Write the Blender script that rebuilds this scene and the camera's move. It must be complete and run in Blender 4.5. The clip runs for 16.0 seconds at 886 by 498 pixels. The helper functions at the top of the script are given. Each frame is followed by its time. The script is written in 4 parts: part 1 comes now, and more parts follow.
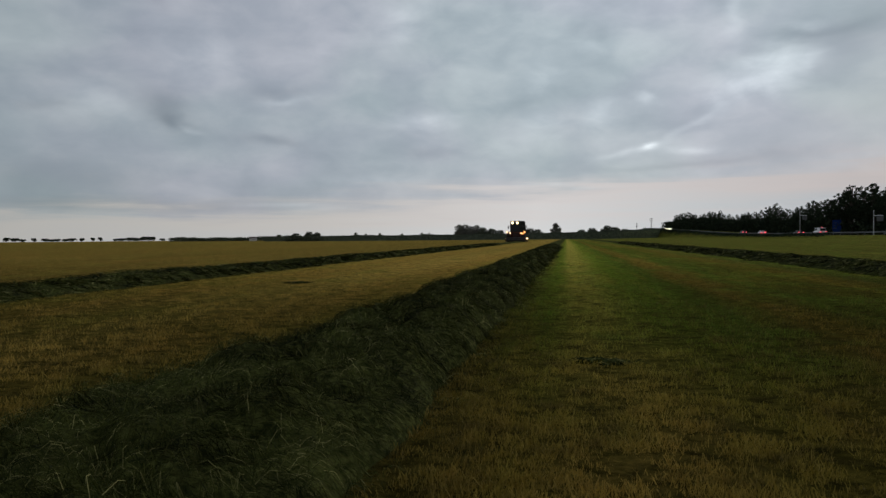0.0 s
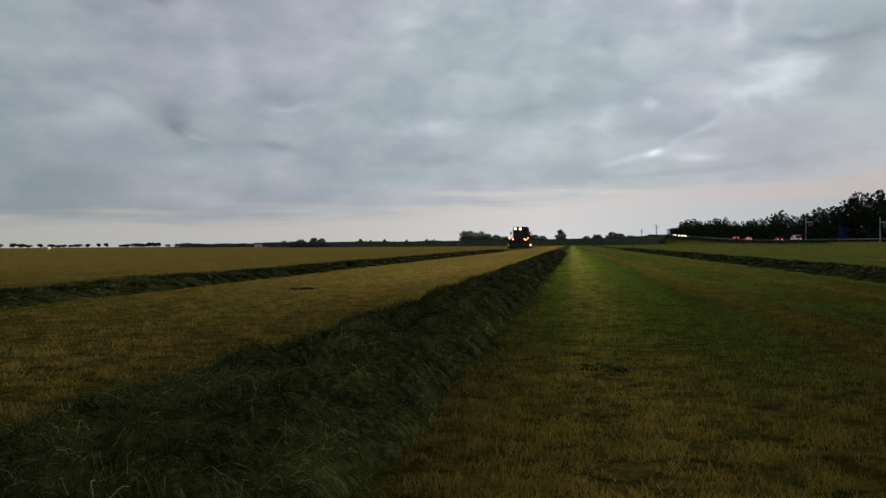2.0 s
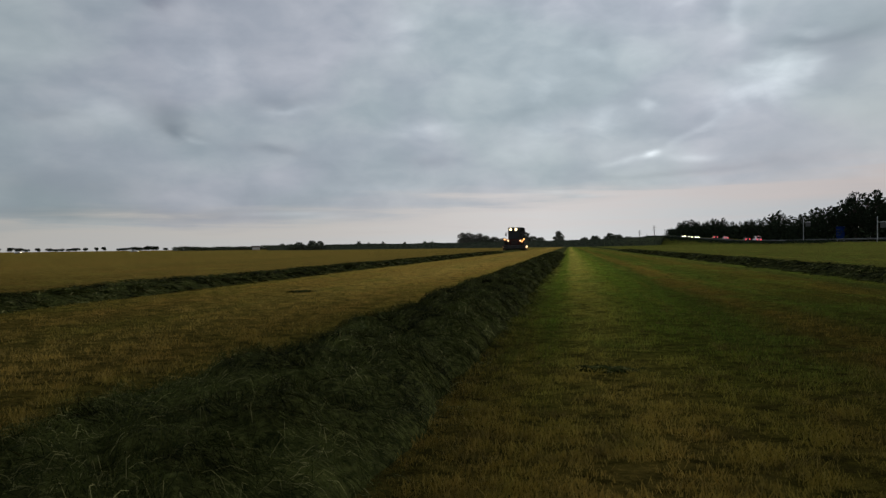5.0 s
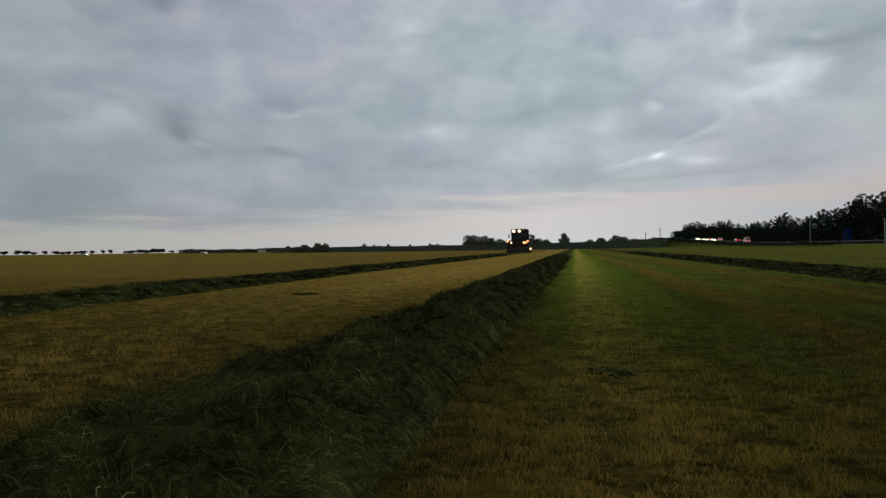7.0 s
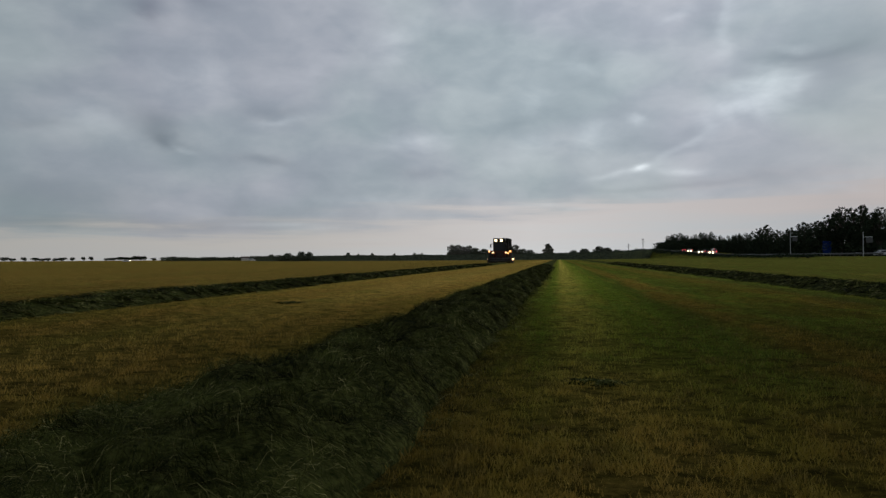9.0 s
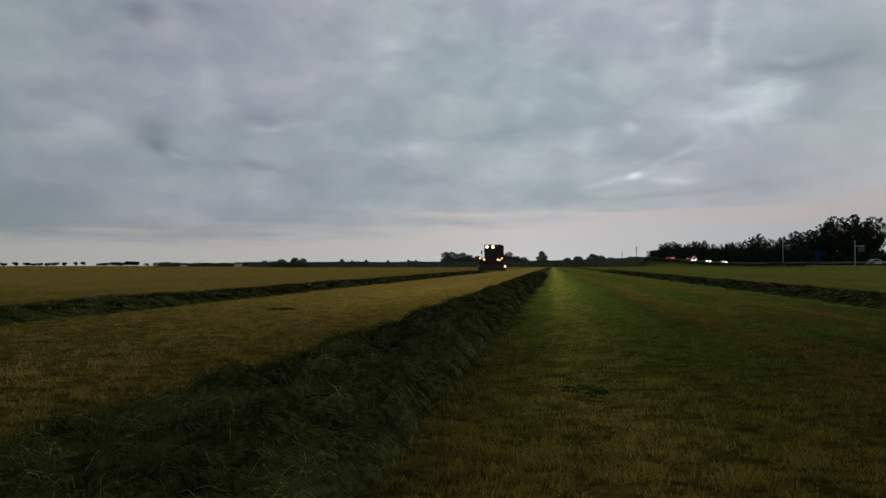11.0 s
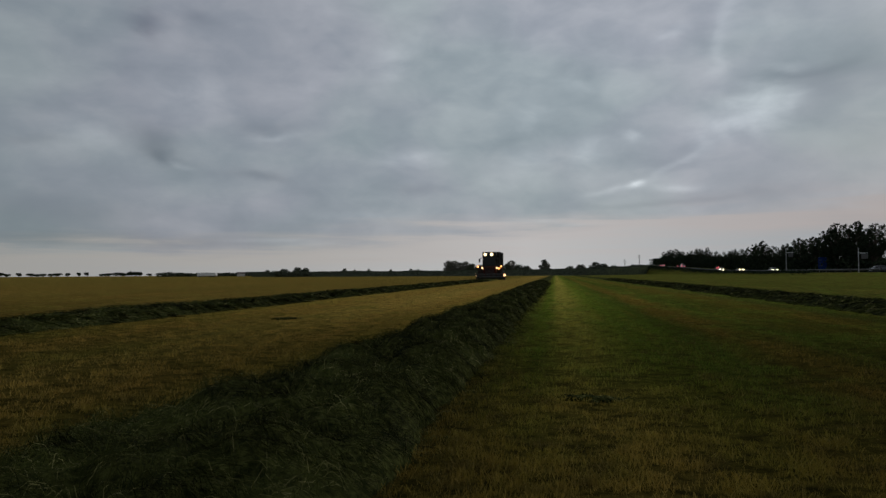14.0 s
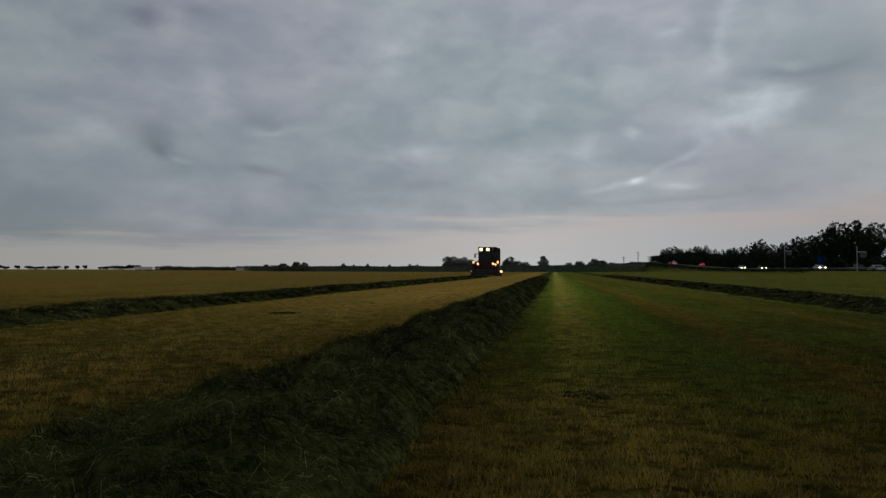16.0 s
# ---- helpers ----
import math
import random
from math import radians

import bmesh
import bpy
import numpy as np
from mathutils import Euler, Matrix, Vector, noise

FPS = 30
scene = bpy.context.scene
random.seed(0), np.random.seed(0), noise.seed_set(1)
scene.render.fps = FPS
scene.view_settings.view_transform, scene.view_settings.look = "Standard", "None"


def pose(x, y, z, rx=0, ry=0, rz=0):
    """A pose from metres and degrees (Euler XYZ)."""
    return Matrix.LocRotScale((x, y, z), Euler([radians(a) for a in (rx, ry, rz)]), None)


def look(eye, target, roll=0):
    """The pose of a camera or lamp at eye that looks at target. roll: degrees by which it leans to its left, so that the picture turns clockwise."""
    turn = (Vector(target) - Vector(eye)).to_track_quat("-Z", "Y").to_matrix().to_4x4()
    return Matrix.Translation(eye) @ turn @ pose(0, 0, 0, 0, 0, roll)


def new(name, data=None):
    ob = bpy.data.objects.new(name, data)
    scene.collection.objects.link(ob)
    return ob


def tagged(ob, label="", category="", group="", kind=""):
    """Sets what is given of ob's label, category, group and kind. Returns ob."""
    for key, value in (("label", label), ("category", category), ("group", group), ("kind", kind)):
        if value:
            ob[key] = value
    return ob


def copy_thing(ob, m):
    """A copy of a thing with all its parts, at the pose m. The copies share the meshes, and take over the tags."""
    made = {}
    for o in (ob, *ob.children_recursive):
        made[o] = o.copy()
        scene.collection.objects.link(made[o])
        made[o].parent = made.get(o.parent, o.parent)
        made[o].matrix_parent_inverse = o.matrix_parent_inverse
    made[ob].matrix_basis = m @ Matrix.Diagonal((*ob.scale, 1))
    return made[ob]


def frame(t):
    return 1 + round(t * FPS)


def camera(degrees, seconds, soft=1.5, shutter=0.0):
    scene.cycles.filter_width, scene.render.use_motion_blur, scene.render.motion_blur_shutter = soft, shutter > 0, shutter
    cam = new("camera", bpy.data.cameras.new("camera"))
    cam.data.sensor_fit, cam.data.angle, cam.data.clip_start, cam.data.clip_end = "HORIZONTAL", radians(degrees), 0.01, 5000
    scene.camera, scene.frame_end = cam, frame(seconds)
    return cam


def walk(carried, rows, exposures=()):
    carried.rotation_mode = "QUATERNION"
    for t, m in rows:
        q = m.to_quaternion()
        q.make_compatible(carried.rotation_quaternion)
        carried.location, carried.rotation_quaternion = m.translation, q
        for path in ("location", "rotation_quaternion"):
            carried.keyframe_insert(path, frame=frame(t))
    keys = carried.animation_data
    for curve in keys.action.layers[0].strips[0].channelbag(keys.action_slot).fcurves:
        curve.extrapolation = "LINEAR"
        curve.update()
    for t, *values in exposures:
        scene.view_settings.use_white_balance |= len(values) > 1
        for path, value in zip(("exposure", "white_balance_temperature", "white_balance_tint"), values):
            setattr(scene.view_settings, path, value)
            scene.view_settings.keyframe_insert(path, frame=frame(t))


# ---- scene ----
EYE = (0.0, 0.0, 0.9)
# seconds, tilt, lean and turn of the handheld camera, in degrees
TURNS = [
    (0.0, 89.130, 0.515, 9.900),
    (0.5, 89.486, 0.229, 9.950),
    (1.0, 89.722, 0.589, 10.187),
    (1.5, 90.123, 0.235, 10.160),
    (2.0, 89.639, 0.445, 10.281),
    (2.5, 89.238, 0.765, 10.324),
    (3.0, 89.738, 0.516, 10.309),
    (3.5, 89.807, 0.716, 10.254),
    (4.0, 89.887, 0.670, 10.057),
    (6.5, 89.650, 0.954, 10.377),
    (7.0, 89.997, 0.802, 10.566),
    (7.5, 90.266, 0.700, 10.010),
    (8.0, 90.565, 0.519, 9.782),
    (8.5, 90.626, 0.617, 9.577),
    (9.0, 90.760, 0.374, 9.295),
    (11.5, 91.353, 0.148, 8.720),
    (12.0, 91.261, 0.276, 8.717),
    (12.5, 91.076, 0.189, 8.795),
    (13.0, 91.667, 0.289, 8.735),
    (13.5, 92.096, 0.129, 8.643),
    (14.0, 92.036, 0.341, 9.009),
    (14.5, 92.372, -0.143, 8.553),
    (15.0, 92.034, -0.425, 8.576),
    (15.5, 91.765, -0.217, 8.566),
    (16.0, 91.684, -0.098, 8.915),
]
cam = camera(64.0, 16.0, soft=1.45)
walk(cam, [(t, pose(*EYE, rx, ry, rz)) for t, rx, ry, rz in TURNS],
     exposures=[(0.0, 0.0), (4.0, 0.0), (9.0, -0.13), (12.5, -0.30), (16.0, -0.45)])

# ---- sky and light ----
SUN_AZ, SUN_EL = 42.0, 9.0
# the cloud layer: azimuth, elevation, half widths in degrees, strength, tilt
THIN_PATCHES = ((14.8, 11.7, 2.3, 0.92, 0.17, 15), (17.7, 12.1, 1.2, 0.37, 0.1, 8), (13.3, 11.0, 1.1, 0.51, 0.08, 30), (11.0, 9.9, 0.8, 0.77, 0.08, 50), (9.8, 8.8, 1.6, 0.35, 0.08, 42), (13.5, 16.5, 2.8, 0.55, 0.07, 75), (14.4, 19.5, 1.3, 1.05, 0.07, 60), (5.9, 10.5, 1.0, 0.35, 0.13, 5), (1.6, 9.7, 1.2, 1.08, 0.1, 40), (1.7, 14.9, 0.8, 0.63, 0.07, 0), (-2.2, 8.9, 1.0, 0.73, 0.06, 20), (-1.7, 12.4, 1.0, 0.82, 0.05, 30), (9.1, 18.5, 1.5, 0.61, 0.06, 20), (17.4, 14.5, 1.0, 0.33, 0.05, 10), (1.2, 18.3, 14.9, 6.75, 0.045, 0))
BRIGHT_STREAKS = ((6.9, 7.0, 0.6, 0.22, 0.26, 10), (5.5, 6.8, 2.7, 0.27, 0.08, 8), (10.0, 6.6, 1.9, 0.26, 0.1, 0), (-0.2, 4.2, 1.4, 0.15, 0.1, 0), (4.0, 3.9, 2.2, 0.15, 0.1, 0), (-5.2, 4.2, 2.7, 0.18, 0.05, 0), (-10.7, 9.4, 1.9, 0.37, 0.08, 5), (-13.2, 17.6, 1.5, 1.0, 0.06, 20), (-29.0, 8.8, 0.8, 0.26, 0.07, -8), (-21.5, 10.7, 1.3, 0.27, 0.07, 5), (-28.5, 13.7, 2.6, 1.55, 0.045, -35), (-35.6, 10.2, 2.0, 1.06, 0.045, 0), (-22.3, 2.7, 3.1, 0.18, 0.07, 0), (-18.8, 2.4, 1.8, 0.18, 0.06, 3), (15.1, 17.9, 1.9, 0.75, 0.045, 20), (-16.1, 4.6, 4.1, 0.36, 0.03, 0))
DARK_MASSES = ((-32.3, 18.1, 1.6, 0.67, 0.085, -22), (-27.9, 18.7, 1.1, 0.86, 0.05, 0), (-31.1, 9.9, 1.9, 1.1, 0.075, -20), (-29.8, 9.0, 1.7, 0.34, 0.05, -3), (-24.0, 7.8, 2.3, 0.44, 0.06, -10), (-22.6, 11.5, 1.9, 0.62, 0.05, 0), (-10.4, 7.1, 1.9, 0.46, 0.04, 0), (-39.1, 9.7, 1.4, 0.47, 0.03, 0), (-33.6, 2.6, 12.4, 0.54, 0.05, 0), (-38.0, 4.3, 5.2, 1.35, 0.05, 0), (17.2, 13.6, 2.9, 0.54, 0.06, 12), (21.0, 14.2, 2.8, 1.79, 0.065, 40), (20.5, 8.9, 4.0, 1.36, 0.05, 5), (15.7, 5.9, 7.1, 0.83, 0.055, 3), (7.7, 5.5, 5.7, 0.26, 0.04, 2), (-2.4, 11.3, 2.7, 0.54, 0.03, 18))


def build_sky():
    world = bpy.data.worlds.new("dusk_sky")
    scene.world = world
    world.use_nodes = True
    nt = world.node_tree
    nt.nodes.clear()
    N, L = nt.nodes.new, nt.links.new

    def math_(op, a, b=None, c=None, clamp=False):
        n = N("ShaderNodeMath")
        n.operation, n.use_clamp = op, clamp
        for i, v in enumerate((a, b, c)):
            if v is None:
                continue
            if isinstance(v, (int, float)):
                n.inputs[i].default_value = v
            else:
                L(v, n.inputs[i])
        return n.outputs[0]

    def mix(fac, a, b, how="MIX"):
        n = N("ShaderNodeMix")
        n.data_type, n.blend_type = "RGBA", how
        for s, v in ((n.inputs[0], fac), (n.inputs[6], a), (n.inputs[7], b)):
            if isinstance(v, tuple):
                s.default_value = (*v, 1)
            elif isinstance(v, (int, float)):
                s.default_value = v
            else:
                L(v, s)
        return n.outputs[2]

    def ramp(fac, stops):
        n = N("ShaderNodeValToRGB")
        e = n.color_ramp.elements
        for i, (p, c) in enumerate(stops):
            el = e[i] if i < 2 else e.new(p)
            el.position, el.color = p, (*c, 1) if isinstance(c, tuple) else (c, c, c, 1)
        L(fac, n.inputs[0])
        return n.outputs[0]

    coord = N("ShaderNodeTexCoord").outputs["Generated"]
    sep = N("ShaderNodeSeparateXYZ")
    L(coord, sep.inputs[0])
    x, y, z = sep.outputs
    up = math_("MAXIMUM", z, 0.0)
    # clouds lie on a high flat layer
    h = math_("ADD", up, 0.20)
    comb = N("ShaderNodeCombineXYZ")
    L(math_("DIVIDE", x, h), comb.inputs[0])
    L(math_("DIVIDE", y, h), comb.inputs[1])

    def clouds(scale, detail, rough, off, stretch, twist=0.35):
        m = N("ShaderNodeMapping")
        m.inputs["Location"].default_value = off
        m.inputs["Rotation"].default_value = (0, 0, twist)
        m.inputs["Scale"].default_value = stretch
        L(comb.outputs[0], m.inputs[0])
        n = N("ShaderNodeTexNoise")
        n.inputs["Scale"].default_value = scale
        n.inputs["Detail"].default_value = detail
        n.inputs["Roughness"].default_value = rough
        n.inputs["Distortion"].default_value = 0.35
        L(m.outputs[0], n.inputs[0])
        return n.outputs[0]

    big = clouds(0.9, 3, 0.5, (3.1, 1.7, 0), (1, 1, 1))
    streaky = clouds(2.6, 5, 0.5, (0.4, 5.2, 2), (1.0, 1.25, 1), 0.5)

    def billows(scale, detail, rough, off, flat):
        m = N("ShaderNodeMapping")
        m.inputs["Location"].default_value = off
        m.inputs["Scale"].default_value = (1, 1, flat)
        L(coord, m.inputs[0])
        n = N("ShaderNodeTexNoise")
        n.inputs["Scale"].default_value = scale
        n.inputs["Detail"].default_value = detail
        n.inputs["Roughness"].default_value = rough
        n.inputs["Distortion"].default_value = 0.25
        L(m.outputs[0], n.inputs[0])
        return n.outputs[0]

    mid = billows(5.5, 4, 0.45, (1.3, 0.2, 4.0), 1.9)
    fine = billows(15.0, 4, 0.5, (5.1, 2.2, 0.7), 2.0)
    hue = billows(3.2, 2, 0.5, (9.0, 4.0, 1.0), 2.0)
    mass = math_("ADD", math_("ADD", math_("MULTIPLY", big, 0.15), math_("MULTIPLY", streaky, 0.07)), math_("ADD", math_("MULTIPLY", mid, 0.38), math_("MULTIPLY", fine, 0.40)))
    cool = ramp(mass, [(0.34, (0.315, 0.382, 0.432)), (0.66, (0.500, 0.566, 0.604)), (0.46, (0.372, 0.440, 0.488)), (0.54, (0.425, 0.490, 0.532))])
    mauve = mix(1.0, cool, (1.05, 0.975, 1.03), "MULTIPLY")
    grey = mix(ramp(hue, [(0.40, 0.0), (0.62, 1.0)]), cool, mauve)
    # the layer is thinner towards the set sun
    a = radians(SUN_AZ)
    toward = math_("ADD", math_("MULTIPLY", x, math.sin(a)), math_("MULTIPLY", y, math.cos(a)))
    gain = math_("ADD", math_("MULTIPLY", toward, 0.30), 0.835)
    g3 = N("ShaderNodeCombineColor")
    for i in range(3):
        L(gain, g3.inputs[i])
    grey = mix(1.0, grey, g3.outputs[0], "MULTIPLY")
    # open gaps show the clear dusk sky above
    sky = N("ShaderNodeTexSky")
    sky.sky_type, sky.sun_disc = "NISHITA", False
    sky.sun_elevation, sky.sun_rotation = radians(SUN_EL), radians(SUN_AZ)
    clear = mix(1.0, sky.outputs[0], (0.06, 0.06, 0.06), "MULTIPLY")
    col = mix(0.88, clear, grey)

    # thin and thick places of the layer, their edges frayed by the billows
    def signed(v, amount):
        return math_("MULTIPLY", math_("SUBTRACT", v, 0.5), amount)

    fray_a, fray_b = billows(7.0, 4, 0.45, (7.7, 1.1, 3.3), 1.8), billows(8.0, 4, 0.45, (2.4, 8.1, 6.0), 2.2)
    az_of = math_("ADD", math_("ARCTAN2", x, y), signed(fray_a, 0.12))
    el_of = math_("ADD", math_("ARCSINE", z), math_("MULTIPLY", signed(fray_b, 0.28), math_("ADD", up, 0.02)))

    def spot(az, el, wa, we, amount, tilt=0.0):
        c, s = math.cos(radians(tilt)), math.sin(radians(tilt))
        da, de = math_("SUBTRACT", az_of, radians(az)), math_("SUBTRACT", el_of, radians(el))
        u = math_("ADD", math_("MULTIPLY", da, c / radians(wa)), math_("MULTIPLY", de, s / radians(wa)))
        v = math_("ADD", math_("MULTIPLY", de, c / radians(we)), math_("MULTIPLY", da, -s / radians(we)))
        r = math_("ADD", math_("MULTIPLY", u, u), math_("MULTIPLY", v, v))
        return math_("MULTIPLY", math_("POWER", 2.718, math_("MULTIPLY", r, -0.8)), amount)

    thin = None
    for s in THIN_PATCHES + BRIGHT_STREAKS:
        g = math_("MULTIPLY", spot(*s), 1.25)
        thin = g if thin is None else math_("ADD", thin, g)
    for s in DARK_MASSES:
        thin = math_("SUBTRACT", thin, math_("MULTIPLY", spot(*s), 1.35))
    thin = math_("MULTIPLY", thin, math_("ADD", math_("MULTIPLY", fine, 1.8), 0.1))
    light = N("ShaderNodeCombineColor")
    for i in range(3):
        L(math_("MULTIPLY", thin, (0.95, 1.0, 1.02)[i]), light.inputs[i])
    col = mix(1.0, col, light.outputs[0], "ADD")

    # pale warm strip under the cloud edge, along the horizon
    slope = math_("SUBTRACT", z, math_("MULTIPLY", math_("ARCTAN2", x, y), 0.044))
    layers = billows(4.0, 5, 0.5, (3.3, 6.1, 1.7), 14.0)
    wob = math_("ADD", slope, math_("MULTIPLY", math_("SUBTRACT", layers, 0.5), 0.085))
    edge = ramp(wob, [(0.046, 1.0), (0.086, 0.0), (0.058, 0.80), (0.068, 0.25)])
    side = math_("ADD", math_("MULTIPLY", math_("ARCTAN2", x, y), 0.5), 0.5)
    pale = ramp(side, [(0.12, (0.415, 0.415, 0.405)), (0.9, (0.46, 0.455, 0.46)), (0.32, (0.505, 0.505, 0.50)), (0.48, (0.64, 0.645, 0.645)), (0.68, (0.450, 0.475, 0.50))])
    rose = ramp(side, [(0.12, (0.43, 0.42, 0.395)), (0.9, (0.60, 0.505, 0.47)), (0.32, (0.53, 0.505, 0.48)), (0.48, (0.65, 0.615, 0.605)), (0.68, (0.535, 0.485, 0.475))])
    warm = mix(ramp(wob, [(0.020, 0.0), (0.052, 1.0)]), pale, rose)
    col = mix(edge, col, warm)
    bg = N("ShaderNodeBackground")
    L(col, bg.inputs[0])
    bg.inputs[1].default_value = 1.0
    out = N("ShaderNodeOutputWorld")
    L(bg.outputs[0], out.inputs[0])

    sun = new("sun", bpy.data.lights.new("sun", "SUN"))
    sun.data.energy, sun.data.angle, sun.data.color = 0.5, radians(35), (1.0, 0.86, 0.76)
    a, e = radians(SUN_AZ), radians(SUN_EL)
    way = Vector((math.sin(a) * math.cos(e), math.cos(a) * math.cos(e), math.sin(e)))
    sun.matrix_world = look(way * 100, (0, 0, 0))


build_sky()

# ---- materials ----


def nodes_of(name, rough=0.7, metal=0.0):
    m = bpy.data.materials.new(name)
    m.use_nodes = True
    b = m.node_tree.nodes["Principled BSDF"]
    b.inputs["Roughness"].default_value, b.inputs["Metallic"].default_value = rough, metal
    return m, m.node_tree, b


def ramp_node(nt, fac, stops):
    n = nt.nodes.new("ShaderNodeValToRGB")
    e = n.color_ramp.elements
    for i, (p, c) in enumerate(stops):
        el = e[i] if i < 2 else e.new(p)
        el.position, el.color = p, (*c, 1)
    nt.links.new(fac, n.inputs[0])
    return n.outputs[0]


def noise_node(nt, vec, scale, detail=4, rough=0.55, stretch=None):
    if stretch:
        m = nt.nodes.new("ShaderNodeMapping")
        m.inputs["Scale"].default_value = stretch
        nt.links.new(vec, m.inputs[0])
        vec = m.outputs[0]
    n = nt.nodes.new("ShaderNodeTexNoise")
    n.inputs["Scale"].default_value, n.inputs["Detail"].default_value, n.inputs["Roughness"].default_value = scale, detail, rough
    nt.links.new(vec, n.inputs[0])
    return n.outputs[0]


def mix_node(nt, fac, a, b, how="MIX"):
    n = nt.nodes.new("ShaderNodeMix")
    n.data_type, n.blend_type = "RGBA", how
    for s, v in ((n.inputs[0], fac), (n.inputs[6], a), (n.inputs[7], b)):
        if isinstance(v, tuple):
            s.default_value = (*v, 1)
        elif isinstance(v, (int, float)):
            s.default_value = v
        else:
            nt.links.new(v, s)
    return n.outputs[2]


def bump_node(nt, bsdf, height, strength, distance):
    n = nt.nodes.new("ShaderNodeBump")
    n.inputs["Strength"].default_value, n.inputs["Distance"].default_value = strength, distance
    nt.links.new(height, n.inputs["Height"])
    nt.links.new(n.outputs[0], bsdf.inputs["Normal"])


def worn(name, c1, c2, scale=3.0, rough=0.6, metal=0.0, bump=0.1, dirt=(0.10, 0.085, 0.06), gloss=None):
    """A painted, rubbed or natural surface: two tones in grain, stains at a larger size."""
    m, nt, b = nodes_of(name, rough, metal)
    pos = nt.nodes.new("ShaderNodeTexCoord").outputs["Object"]
    grain = noise_node(nt, pos, scale * 6, 5)
    stain = noise_node(nt, pos, scale * 0.6, 3)
    col = ramp_node(nt, grain, [(0.35, c1), (0.65, c2)])
    col = mix_node(nt, ramp_node(nt, stain, [(0.5, (0, 0, 0)), (0.75, (0.55, 0.55, 0.55))]), col, dirt)
    nt.links.new(col, b.inputs["Base Color"])
    b.inputs["Specular IOR Level"].default_value = gloss if gloss is not None else (0.0 if rough >= 0.9 else 0.4)
    bump_node(nt, b, grain, bump, 0.02)
    return m


def glow(name, colour, strength):
    m, nt, b = nodes_of(name, 0.3)
    b.inputs["Base Color"].default_value = (0.8, 0.8, 0.8, 1)
    b.inputs["Emission Color"].default_value = (*colour, 1)
    b.inputs["Emission Strength"].default_value = strength
    return m


def glass(name, tint):
    m, nt, b = nodes_of(name, 0.08)
    b.inputs["Base Color"].default_value = (*tint, 1)
    b.inputs["Specular IOR Level"].default_value = 0.25
    return m


TAN, STRAW, OLIVE, GREEN, DEEP = (0.200, 0.116, 0.024), (0.24, 0.180, 0.040), (0.135, 0.122, 0.022), (0.110, 0.126, 0.016), (0.048, 0.060, 0.010)
BROWN, MOSS, FAWN, RUST = (0.090, 0.056, 0.012), (0.040, 0.058, 0.009), (0.180, 0.145, 0.034), (0.160, 0.112, 0.025)
# the mown strips, by metres across the swaths
DUSK_GREEN, DUSK_TAN, HAZEL = (0.033, 0.040, 0.009), (0.056, 0.049, 0.011), (0.052, 0.048, 0.012)
STRIPS = [(-70, DUSK_GREEN), (-31, DUSK_TAN), (-26, DUSK_GREEN), (-21, DUSK_GREEN), (-19.5, DUSK_TAN), (-17, DUSK_GREEN), (-10.6, DUSK_GREEN), (-10.0, DEEP), (-8.4, DEEP), (-8.0, OLIVE),
          (-6.6, RUST), (-5.4, FAWN), (-4.6, FAWN), (-3.2, RUST), (-2.6, OLIVE), (-2.2, DEEP), (-0.72, DEEP), (-0.40, MOSS), (-0.15, GREEN), (0.05, STRAW), (0.55, STRAW),
          (0.85, GREEN), (1.9, MOSS), (2.2, BROWN), (2.8, BROWN), (3.1, MOSS), (5.2, BROWN), (5.6, HAZEL), (6.7, DEEP), (8.7, DEEP), (9.4, HAZEL)]
LAST_STRIP = 9.4


